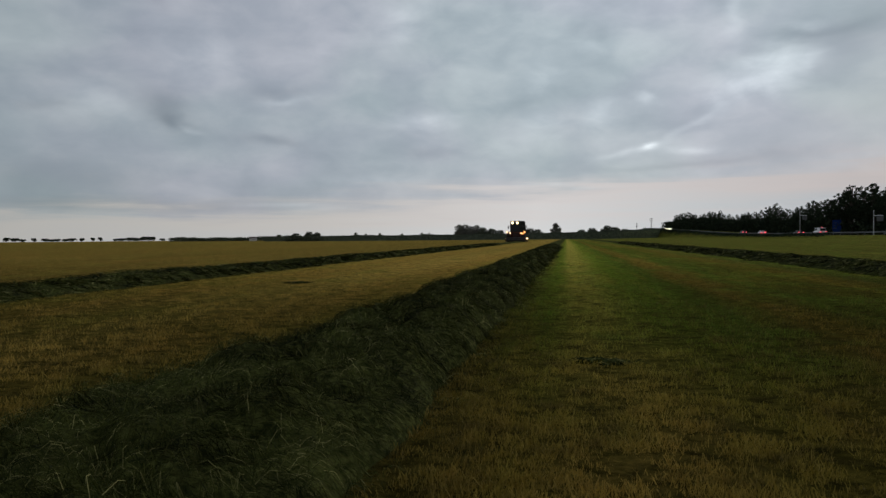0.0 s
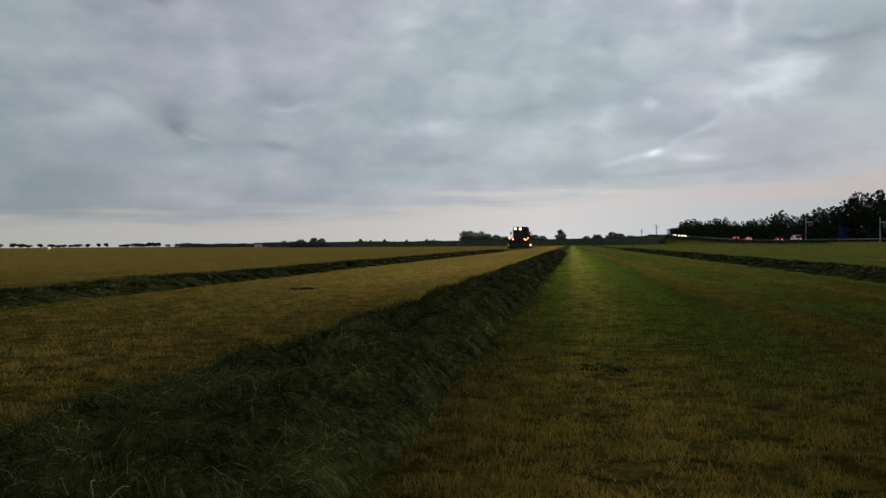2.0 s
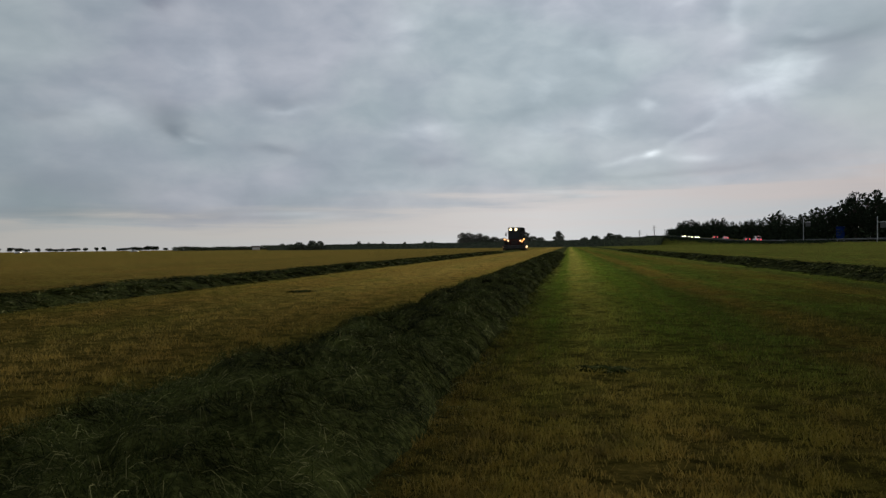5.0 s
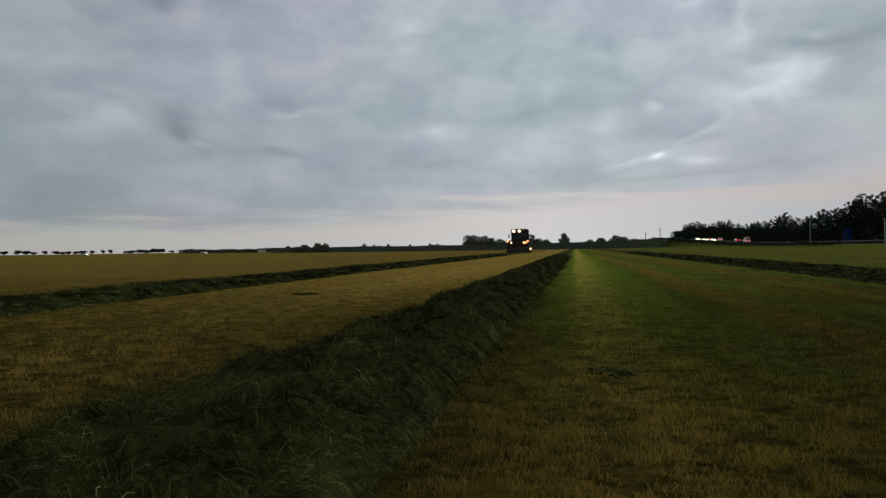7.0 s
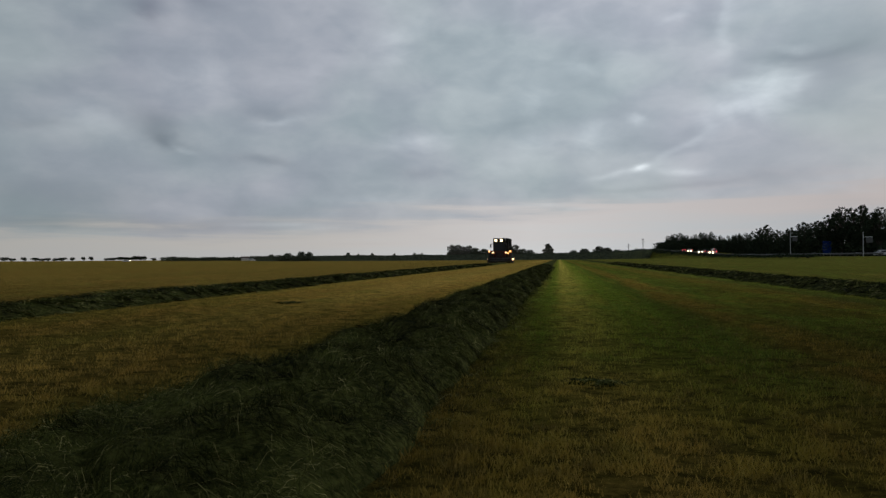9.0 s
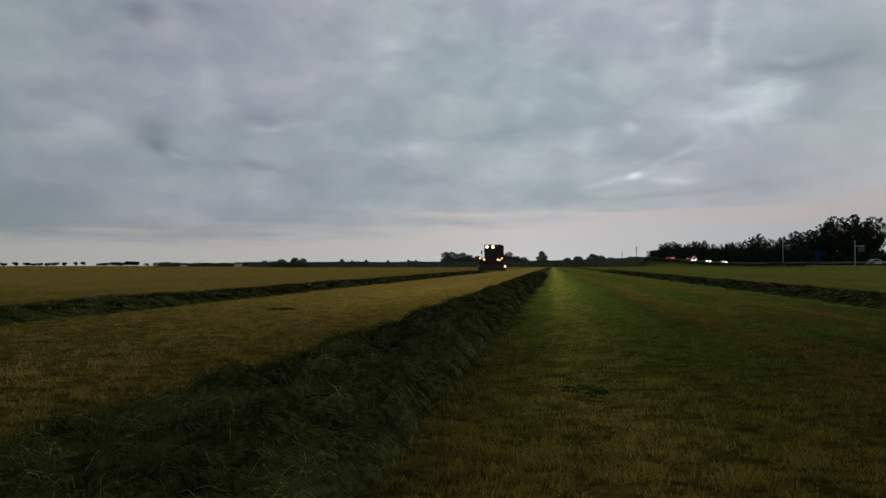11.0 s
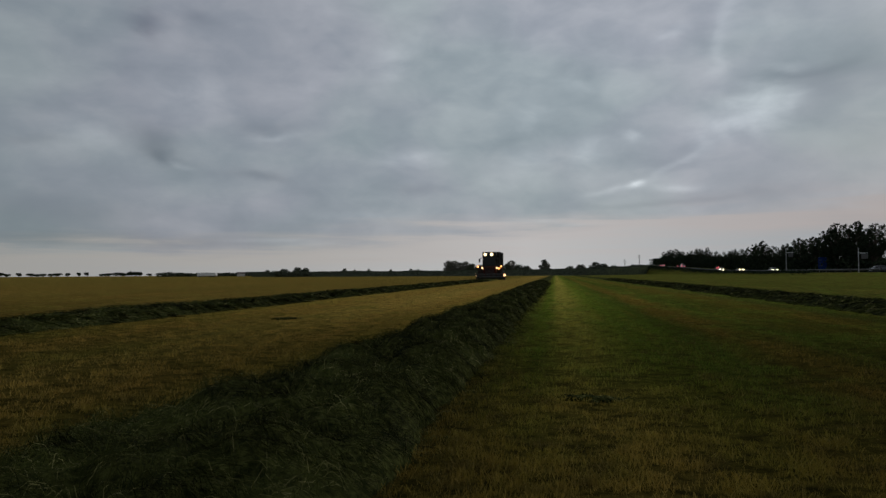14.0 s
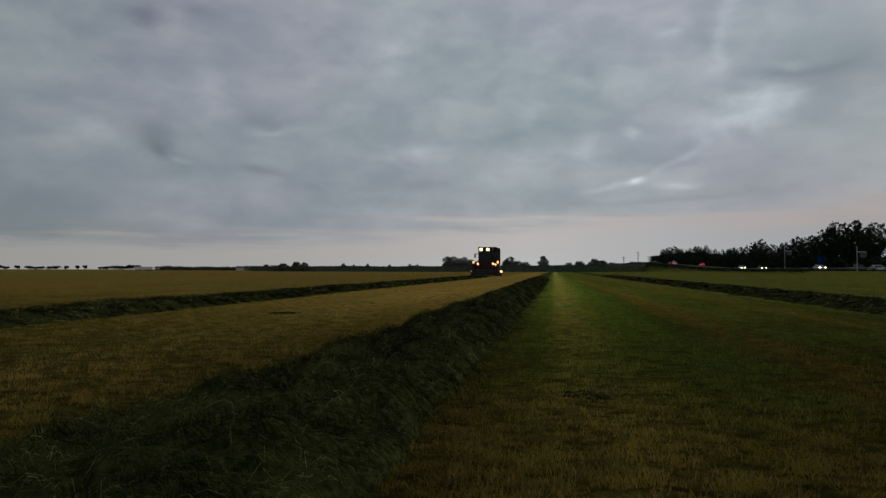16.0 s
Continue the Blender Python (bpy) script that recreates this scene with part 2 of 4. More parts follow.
def strips(nt):
    """Colour of the mown field, which runs in strips along y."""
    N, L = nt.nodes.new, nt.links.new
    pos = N("ShaderNodeTexCoord").outputs["Object"]
    sep = N("ShaderNodeSeparateXYZ")
    L(pos, sep.inputs[0])
    wander = noise_node(nt, pos, 0.35, 3, 0.5)
    add = N("ShaderNodeMath")
    add.operation = "MULTIPLY_ADD"
    L(wander, add.inputs[0])
    add.inputs[1].default_value = 0.6
    L(sep.outputs[0], add.inputs[2])
    rng = N("ShaderNodeMapRange")
    rng.inputs[1].default_value, rng.inputs[2].default_value = -70 + 0.3, LAST_STRIP + 0.3
    L(add.outputs[0], rng.inputs[0])
    base = ramp_node(nt, rng.outputs[0], [((p + 70) / (LAST_STRIP + 70), c) for p, c in STRIPS])
    # streaks left by the mower along the rows, and worn patches
    streak = noise_node(nt, pos, 1.0, 4, 0.6, (2.6, 0.10, 1))
    base = mix_node(nt, ramp_node(nt, streak, [(0.50, (0, 0, 0)), (0.72, (0.42, 0.42, 0.42))]), base, TAN)
    lane = noise_node(nt, pos, 1.0, 3, 0.5, (0.55, 0.012, 1))
    base = mix_node(nt, 1.0, base, ramp_node(nt, lane, [(0.35, (0.72, 0.78, 0.7)), (0.62, (1.18, 1.12, 1.1))]), "MULTIPLY")
    patch = noise_node(nt, pos, 0.8, 5, 0.65, (1, 0.55, 1))
    base = mix_node(nt, ramp_node(nt, patch, [(0.50, (0, 0, 0)), (0.62, (0.6, 0.6, 0.6))]), base, (0.070, 0.096, 0.014))
    # dry, short-cut end of the field, and fresher regrowth further along the rows
    along = N("ShaderNodeMath")
    along.operation = "MULTIPLY_ADD"
    L(patch, along.inputs[0])
    along.inputs[1].default_value = 5.0
    L(sep.outputs[1], along.inputs[2])
    fresh = N("ShaderNodeMapRange")
    fresh.inputs[1].default_value, fresh.inputs[2].default_value = 5.5, 9.5
    L(along.outputs[0], fresh.inputs[0])
    lush = N("ShaderNodeMapRange")
    lush.inputs[1].default_value, lush.inputs[2].default_value, lush.inputs[3].default_value = -1.6, -0.2, 0.2
    L(sep.outputs[0], lush.inputs[0])
    grown = N("ShaderNodeMath")
    grown.operation = "MULTIPLY"
    L(fresh.outputs[0], grown.inputs[0])
    L(lush.outputs[0], grown.inputs[1])
    dry = mix_node(nt, 0.5, base, (0.150, 0.084, 0.019))
    green = mix_node(nt, 1.0, base, (0.80, 0.98, 0.80), "MULTIPLY")
    base = mix_node(nt, grown.outputs[0], dry, green)
    # far stubble brightened along y: grazing light and haze put into the colour
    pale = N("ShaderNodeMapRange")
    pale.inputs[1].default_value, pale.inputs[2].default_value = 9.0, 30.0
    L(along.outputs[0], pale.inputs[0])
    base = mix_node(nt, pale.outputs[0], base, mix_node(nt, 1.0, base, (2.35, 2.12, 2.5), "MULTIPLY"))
    bare = noise_node(nt, pos, 4.2, 5, 0.7, (0.8, 1.0, 1))
    base = mix_node(nt, ramp_node(nt, bare, [(0.50, (0, 0, 0)), (0.63, (0.85, 0.85, 0.85))]), base, (0.042, 0.033, 0.009))
    return pos, base, pale.outputs[0]


def field_material():
    m, nt, b = nodes_of("mown_field", 0.95)
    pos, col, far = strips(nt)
    # ground darkened towards the near end and mixed with the soil between the stalks
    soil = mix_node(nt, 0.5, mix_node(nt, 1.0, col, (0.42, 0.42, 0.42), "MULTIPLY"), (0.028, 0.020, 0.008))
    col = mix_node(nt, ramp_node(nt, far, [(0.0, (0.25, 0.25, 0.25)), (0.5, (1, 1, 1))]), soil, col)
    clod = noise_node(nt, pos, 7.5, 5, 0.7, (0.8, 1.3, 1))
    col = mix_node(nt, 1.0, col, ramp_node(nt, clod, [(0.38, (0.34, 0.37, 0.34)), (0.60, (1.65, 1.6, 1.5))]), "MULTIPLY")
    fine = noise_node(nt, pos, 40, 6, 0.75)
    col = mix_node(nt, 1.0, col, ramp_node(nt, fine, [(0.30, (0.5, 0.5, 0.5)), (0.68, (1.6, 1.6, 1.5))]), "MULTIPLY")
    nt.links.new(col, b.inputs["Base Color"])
    b.inputs["Specular IOR Level"].default_value = 0.0
    b.inputs["Sheen Weight"].default_value, b.inputs["Sheen Roughness"].default_value = 0.08, 0.45
    b.inputs["Sheen Tint"].default_value = (0.60, 0.54, 0.12, 1)
    bump_node(nt, b, fine, 0.9, 0.04)
    return m


def blade_material(name, tip):
    m, nt, b = nodes_of(name, 0.75)
    pos, col, far = strips(nt)
    rnd = nt.nodes.new("ShaderNodeNewGeometry").outputs["Random Per Island"]
    col = mix_node(nt, 1.0, col, (2.4, 2.3, 2.1), "MULTIPLY")
    col = mix_node(nt, ramp_node(nt, rnd, [(0.55, (0, 0, 0)), (1.0, (0.5, 0.5, 0.5))]), col, tip)
    nt.links.new(col, b.inputs["Base Color"])
    b.inputs["Specular IOR Level"].default_value = 0.08
    return m


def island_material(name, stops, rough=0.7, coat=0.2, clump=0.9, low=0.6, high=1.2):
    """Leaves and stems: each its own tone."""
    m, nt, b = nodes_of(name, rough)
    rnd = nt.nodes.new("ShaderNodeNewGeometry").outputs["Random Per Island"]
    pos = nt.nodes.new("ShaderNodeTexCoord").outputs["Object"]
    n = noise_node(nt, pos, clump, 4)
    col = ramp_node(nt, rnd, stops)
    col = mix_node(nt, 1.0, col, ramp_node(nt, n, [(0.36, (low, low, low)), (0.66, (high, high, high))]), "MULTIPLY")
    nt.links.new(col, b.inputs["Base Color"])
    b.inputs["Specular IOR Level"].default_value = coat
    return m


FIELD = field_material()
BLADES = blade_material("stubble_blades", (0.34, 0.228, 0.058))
# wide clump tones in both hay materials stand in for shaded creases and lit tops
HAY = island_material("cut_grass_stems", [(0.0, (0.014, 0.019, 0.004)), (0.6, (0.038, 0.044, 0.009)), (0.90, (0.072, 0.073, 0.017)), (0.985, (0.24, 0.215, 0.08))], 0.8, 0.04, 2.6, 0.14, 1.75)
HAY_MASS = worn("cut_grass_mass", (0.014, 0.018, 0.005), (0.094, 0.098, 0.027), 4, 0.95, bump=0.9, dirt=(0.018, 0.022, 0.006))
HAY_SKIN = HAY_MASS.node_tree.nodes["Principled BSDF"]
HAY_SKIN.inputs["Sheen Weight"].default_value, HAY_SKIN.inputs["Sheen Roughness"].default_value = 0.04, 0.5
HAY_SKIN.inputs["Sheen Tint"].default_value = (0.5, 0.5, 0.28, 1)
LEAF = island_material("dark_leaves", [(0.0, (0.020, 0.030, 0.018)), (0.6, (0.034, 0.048, 0.026)), (1.0, (0.052, 0.066, 0.034))], 0.8, 0.04)
# distance haze is mixed into the next two leaf colours, hence their paleness
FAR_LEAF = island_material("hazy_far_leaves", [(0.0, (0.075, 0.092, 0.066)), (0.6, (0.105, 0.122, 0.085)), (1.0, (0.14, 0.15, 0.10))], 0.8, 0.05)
LEAF_PALE = island_material("haze_pale_leaves", [(0.0, (0.12, 0.125, 0.10)), (1.0, (0.21, 0.205, 0.165))], 0.8, 0.05)
BARK = worn("bark", (0.045, 0.038, 0.03), (0.09, 0.078, 0.062), 4, 0.9, bump=0.6)
# dike grass tones raised likewise, for the hazy air before it
BANK_GRASS = worn("bank_grass", (0.085, 0.105, 0.055), (0.14, 0.155, 0.08), 0.4, 0.95, bump=0.5, dirt=(0.11, 0.10, 0.05))
ASPHALT = worn("asphalt", (0.04, 0.04, 0.042), (0.065, 0.065, 0.065), 2, 0.9, bump=0.3)
STEEL = worn("galvanised_steel", (0.36, 0.37, 0.38), (0.50, 0.51, 0.52), 3, 0.5, 0.3)
WHITE_STEEL = worn("white_painted_steel", (0.66, 0.67, 0.68), (0.8, 0.8, 0.8), 2, 0.45, bump=0.03)
BLUE_SIGN = worn("blue_sign_sheet", (0.008, 0.034, 0.17), (0.012, 0.045, 0.21), 1, 0.6, bump=0.02, dirt=(0.012, 0.03, 0.10), gloss=0.1)
RED_PAINT = worn("dark_red_machine_paint", (0.040, 0.008, 0.005), (0.066, 0.013, 0.009), 2, 0.6, bump=0.05, dirt=(0.022, 0.016, 0.011), gloss=0.15)
GREEN_PAINT = worn("dark_machine_panels", (0.012, 0.014, 0.012), (0.022, 0.024, 0.020), 2, 0.65, bump=0.05, dirt=(0.024, 0.021, 0.016), gloss=0.1)
BLACK_PLASTIC = worn("black_plastic", (0.018, 0.018, 0.018), (0.03, 0.03, 0.03), 4, 0.6)
RUBBER = worn("tyre_rubber", (0.018, 0.018, 0.017), (0.035, 0.034, 0.03), 5, 0.85, bump=0.3)
DULL_STEEL = worn("dull_steel", (0.07, 0.072, 0.075), (0.12, 0.122, 0.125), 3, 0.6, 0.2)
CAB_GLASS = glass("cab_glass", (0.015, 0.018, 0.02))
CAR_GLASS = glass("car_glass", (0.02, 0.022, 0.025))
SILVER = worn("silver_car_paint", (0.42, 0.43, 0.45), (0.5, 0.51, 0.53), 2, 0.3, 0.3, bump=0.0)
WHITE_CAR = worn("white_car_paint", (0.74, 0.75, 0.76), (0.8, 0.8, 0.8), 2, 0.3, bump=0.0, dirt=(0.5, 0.48, 0.44))
DARK_CAR = worn("dark_car_paint", (0.025, 0.027, 0.032), (0.04, 0.042, 0.05), 2, 0.3, bump=0.0)
BRICK_WALL = worn("far_house_wall", (0.50, 0.48, 0.46), (0.62, 0.60, 0.58), 1, 0.9)
ROOF_TILE = worn("far_roof", (0.10, 0.08, 0.075), (0.16, 0.13, 0.12), 1, 0.9)
PALE_ROOF = worn("pale_barn_roof", (0.22, 0.23, 0.24), (0.30, 0.31, 0.32), 1, 0.7)
LAMP_WARM = glow("work_lamp_glow", (1.0, 0.72, 0.36), 3.6)
LAMP_ORANGE = glow("amber_lamp_glow", (1.0, 0.36, 0.08), 4.5)
LAMP_LOW = glow("low_lamp_glow", (1.0, 0.55, 0.24), 3)
HEAD = glow("headlight_glow", (1.0, 0.80, 0.46), 14)
TAIL = glow("tail_light_glow", (1.0, 0.03, 0.04), 3)

# ---- mesh tools ----


def part(name, bm, material, parent=None, label=""):
    me = bpy.data.meshes.new(name)
    bm.to_mesh(me)
    bm.free()
    me.materials.append(material)
    ob = new(name, me)
    ob.parent = parent
    if label:
        ob["label"] = label
    return ob


def raw(name, verts, faces, material, parent=None, smooth=False):
    """A mesh from arrays of vertices and faces of one size."""
    verts, faces = np.asarray(verts, np.float32), np.asarray(faces, np.int32)
    me = bpy.data.meshes.new(name)
    n, k = faces.shape
    me.vertices.add(len(verts))
    me.vertices.foreach_set("co", verts.ravel())
    me.loops.add(n * k)
    me.loops.foreach_set("vertex_index", faces.ravel())
    me.polygons.add(n)
    me.polygons.foreach_set("loop_start", np.arange(0, n * k, k, dtype=np.int32))
    me.update(calc_edges=True)
    me.polygons.foreach_set("use_smooth", np.full(n, smooth))
    me.materials.append(material)
    ob = new(name, me)
    ob.parent = parent
    return ob


def box(bm, x0, x1, y0, y1, z0, z1, bevel=0.02, taper=0.0):
    """A bevelled box; taper narrows its top in x."""
    r = bmesh.ops.create_cube(bm, size=1)["verts"]
    for v in r:
        top = v.co.z > 0
        cx = (x0 + x1) / 2
        v.co = (cx + v.co.x * (x1 - x0) * (1 - taper if top else 1), (y0 + y1) / 2 + v.co.y * (y1 - y0), (z0 + z1) / 2 + v.co.z * (z1 - z0))
    if bevel:
        edges = list({e for v in r for e in v.link_edges})
        bmesh.ops.bevel(bm, geom=edges, offset=bevel, segments=1, affect="EDGES")
    return bm


def tube(bm, a, b, r0, r1=None, n=10):
    """A closed tapered tube from a to b."""
    a, b = Vector(a), Vector(b)
    r1 = r0 if r1 is None else r1
    m = Matrix.Translation((a + b) / 2) @ (b - a).to_track_quat("Z", "Y").to_matrix().to_4x4()
    bmesh.ops.create_cone(bm, cap_ends=True, segments=n, radius1=r0, radius2=r1, depth=(b - a).length, matrix=m)
    return bm


def thing(name, label, category, group="", kind=""):
    return tagged(new(name), label, category, group, kind)


RNG = np.random.default_rng(7)
TABLE = RNG.random((256, 256))


def field_noise(x, y, octaves=3, gain=0.5):
    """Smooth noise from -1 to 1 over arrays of places."""
    x, y = np.broadcast_arrays(np.asarray(x, float), np.asarray(y, float))
    total, amp, norm = np.zeros(x.shape), 1.0, 0.0
    for o in range(octaves):
        xo, yo = x * 2 ** o + 17.3 * o, y * 2 ** o + 9.1 * o
        xi, yi = np.floor(xo).astype(int), np.floor(yo).astype(int)
        fx, fy = xo - xi, yo - yi
        fx, fy = fx * fx * (3 - 2 * fx), fy * fy * (3 - 2 * fy)
        t = lambda i, j: TABLE[(xi + i) % 256, (yi + j) % 256]
        total += amp * ((t(0, 0) * (1 - fx) + t(1, 0) * fx) * (1 - fy) + (t(0, 1) * (1 - fx) + t(1, 1) * fx) * fy)
        norm += amp
        amp *= gain
    return total / norm * 2 - 1


def step(a, b, x):
    t = np.clip((x - a) / (b - a), 0, 1)
    return t * t * (3 - 2 * t)


def road_z(y):
    """Height of the road, which climbs towards a crossing far off."""
    return np.interp(y, [0, 160, 231, 290, 330, 360, 430, 530, 640, 900], [0.7, 0.75, 0.8, 1.2, 2.1, 2.8, 4.1, 5.7, 6.6, 6.8])


def ground_z(x, y):
    """The field is flat; the road lies on a bank beside it."""
    x, y = np.broadcast_arrays(np.asarray(x, float), np.asarray(y, float))
    bank = road_z(y) * step(56.5, 61.0, x) * (1 - step(100, 130, x)) * (1 - step(800, 1000, y))
    near = np.exp(-(x * x + y * y) / 900.0)
    return bank + near * (0.012 * field_noise(x * 2.2, y * 1.6, 2) + 0.02 * field_noise(x * 0.4, y * 0.4, 2))


# ---- ground and road ----


def build_ground():
    def axis(lo, hi, fine_lo, fine_hi, stepv):
        mid = np.arange(fine_lo, fine_hi + 1e-6, stepv)
        grow = lambda s, e: s + np.sign(e - s) * (np.geomspace(stepv, abs(e - s) + stepv, 46) - stepv)
        return np.unique(np.round(np.concatenate([grow(fine_lo, lo), mid, grow(fine_hi, hi), np.arange(54, 64, 0.8), np.arange(64, 132, 4.0)]) if hi > 2000 and fine_lo < -5
                                  else np.concatenate([grow(fine_lo, lo), mid, grow(fine_hi, hi), np.arange(40, 1000, 12.0)]), 3))
    xs, ys = axis(-3500, 3500, -12, 12, 0.12), axis(-900, 4500, 0.5, 24, 0.12)
    X, Y = np.meshgrid(xs, ys)
    V = np.stack([X, Y, ground_z(X, Y)], -1).reshape(-1, 3)
    nx, ny = len(xs), len(ys)
    i = (np.arange(ny - 1)[:, None] * nx + np.arange(nx - 1)[None]).ravel()
    F = np.stack([i, i + 1, i + nx + 1, i + nx], -1)
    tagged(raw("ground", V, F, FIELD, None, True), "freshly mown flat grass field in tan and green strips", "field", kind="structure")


def ribbon(name, x0, x1, lift, material, y0=-40, y1=880, thick=0.0):
    ys = np.arange(y0, y1, 8.0)
    z = road_z(ys) + lift
    V = np.concatenate([np.stack([np.full_like(ys, x), ys, z], -1) for x in (x0, x1)])
    n = len(ys)
    i = np.arange(n - 1)
    return raw(name, V, np.stack([i, i + n, i + n + 1, i + 1], -1), material)


def build_road():
    tagged(ribbon("road", 63.5, 73.0, 0.03, ASPHALT), "grey asphalt road on a low grass bank", "road", kind="structure")
    # steel crash barrier on the field side of the road
    rail = thing("guard_rail", "galvanised steel crash barrier along the road", "guard rail")
    ys = np.arange(150, 640, 4.0)
    prof = [(0, 0.45), (-0.08, 0.52), (0, 0.6), (-0.08, 0.68), (0, 0.75)]
    V = np.concatenate([np.stack([np.full_like(ys, 62.4 + a), ys, road_z(ys) + b], -1) for a, b in prof])
    n = len(ys)
    i = np.arange(n - 1)
    F = np.concatenate([np.stack([k * n + i, k * n + i + 1, (k + 1) * n + i + 1, (k + 1) * n + i], -1) for k in range(4)])
    ob = raw("rail", V, F, DULL_STEEL, rail)
    mod = ob.modifiers.new("thickness", "SOLIDIFY")
    mod.thickness = 0.02
    post = None
    for y in np.arange(160, 600, 4.0):
        bm = bmesh.new()
        if post is None:
            box(bm, 62.42, 62.52, -0.06, 0.06, -0.2, 0.72, 0.01)
            post = part("post", bm, DULL_STEEL, rail)
            p = post
        else:
            bm.free()
            p = new("post", post.data)
            p.parent = rail
        p.location = (0, y, float(road_z(y)))


build_ground()
build_road()

# ---- swaths of cut grass ----


def mounds(x, y, size, seed):
    """Overlapping round clumps on a jittered grid, from 0 to 1."""
    xs, ys = x / size + seed * 3.7, y / size
    xi, yi = np.floor(xs).astype(int), np.floor(ys).astype(int)
    best = np.zeros(xs.shape)
    for i in (-1, 0, 1):
        for j in (-1, 0, 1):
            cx, cy = xi + i, yi + j
            h = TABLE[(cx + 17) % 256, (cy + 143) % 256]
            dx, dy = xs - cx - TABLE[cx % 256, cy % 256], ys - cy - TABLE[(cx + 91) % 256, (cy + 37) % 256]
            best = np.maximum(best, (0.3 + 0.7 * h) * np.clip(1 - (dx * dx + dy * dy) / (0.62 + 0.40 * h) ** 2, 0, 1) ** 0.36)
    return best


class Swath:
    """A raked bed of cut grass along y, heaped in clumps between two ragged edges."""

    def __init__(self, left, right, height, seed, lumps=(), puff=0.10, spread=0.0):
        self.puff, self.spread = puff, spread
        self.left, self.right, self.height, self.seed, self.lumps = left, right, height, seed, lumps

    def edges(self, y):
        s = self.seed
        l = self.left + 0.24 * field_noise(y * 0.55 + s, s, 3, 0.6) + 0.12 * field_noise(y * 1.9, s + 3.0, 2) - self.spread * (1 - step(2.9, 4.4, y))
        r = self.right + 0.12 * field_noise(y * 0.6 + s, s + 7.7, 3, 0.6) + 0.07 * field_noise(y * 2.3, s + 5.0, 2)
        return l, r

    def z(self, x, y):
        l, r = self.edges(y)
        u = np.clip((x - l) / (r - l), 0, 1)
        flat = 1 - np.abs(2 * u - 1) ** 2.6
        crest = np.sqrt(np.clip(flat, 0, 1))
        x2, y2 = x + 0.10 * field_noise(x * 3.1, y * 3.3 + self.seed, 2), y + 0.12 * field_noise(x * 2.7 + 8.0, y * 3.0, 2)
        z = flat * self.height * (1 + 0.45 * field_noise(x * 0.9 + self.seed, y * 0.7, 2))
        z = z + crest * self.puff * (0.9 * mounds(x2, y2, 0.46, self.seed) + 0.75 * mounds(x2, y2 * 1.1, 0.20, self.seed + 2) + 0.16 * field_noise(x * 11, y * 9 + self.seed, 2, 0.6))
        for lx, ly, rx, ry, h in self.lumps:
            z = z + h * np.exp(-((x - lx) / rx) ** 2 - ((y - ly) / ry) ** 2) * crest
        return z * (flat > 1e-4) - 0.02

    def mesh(self, name, ys, across, parent):
        l, r = self.edges(ys)
        u = np.linspace(0, 1, across)
        X = l[:, None] + (r - l)[:, None] * u[None]
        Y = np.broadcast_to(ys[:, None], X.shape)
        Z = self.z(X, Y)
        V = np.stack([X, Y, Z], -1).reshape(-1, 3)
        n = across
        i = (np.arange(len(ys) - 1)[:, None] * n + np.arange(n - 1)[None]).ravel()
        return raw(name, V, np.stack([i, i + 1, i + n + 1, i + n], -1), HAY_MASS, parent, True)

    def stems(self, name, count, y0, y1, power, length, width, parent, droop=0.5):
        """Loose bent stems lying over the ridge, three segments each."""
        rng = np.random.default_rng(int(self.seed * 100) + count)
        y = y0 + (y1 - y0) * rng.random(count) ** power
        l, r = self.edges(y)
        x = l + (r - l) * rng.random(count) + rng.normal(0, 0.11, count)
        z = np.maximum(self.z(x, y), 0.0)
        # stems lie tangled in combed locks, draped over the clumps
        ang = 6.0 * field_noise(x * 3.4 + 5.0, y * 3.0 + self.seed, 2, 0.5) + rng.normal(0, 0.7, count)
        ln = length * (0.4 + 1.2 * rng.random(count)) * (1 + 0.02 * (y - y0))
        w = width * (0.6 + 0.8 * rng.random(count)) * (1 + 0.11 * (y - y0))
        lift = rng.random(count) ** 4 * 0.07 + 0.004
        d = np.stack([np.cos(ang), np.sin(ang)], -1)
        side = np.stack([-d[:, 1], d[:, 0]], -1)
        curl = rng.normal(0, 0.5, count) * ln
        rows = []
        for k, s in enumerate((0.0, 0.35, 0.7, 1.0)):
            bend = curl * (s - 0.5) ** 2
            px = x + d[:, 0] * ln * (s - 0.5) + side[:, 0] * bend
            py = y + d[:, 1] * ln * (s - 0.5) + side[:, 1] * bend
            arch = lift * math.sin(math.pi * (0.12 + 0.76 * s)) * 1.3
            pz = np.maximum(np.maximum(self.z(px, py), 0.0) * 0.85 + z * 0.15, 0.0) + arch
            hw = w * (1.0, 0.9, 0.7, 0.2)[k] / 2
            for sg in (-1, 1):
                rows.append(np.stack([px + sg * side[:, 0] * hw, py + sg * side[:, 1] * hw, pz + sg * hw * 0.7], -1))
        V = np.stack(rows, 1).reshape(-1, 3)
        b = np.arange(count)[:, None] * 8
        F = np.concatenate([b + np.array([[2 * k, 2 * k + 2, 2 * k + 3, 2 * k + 1]]) for k in range(3)])
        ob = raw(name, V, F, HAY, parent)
        ob["kind"] = "stuff"
        return ob


def stations(y0, y1, d0, growth):
    ys = [y0]
    while ys[-1] < y1:
        ys.append(ys[-1] + d0 + growth * max(0, ys[-1] - 3))
    return np.array(ys)


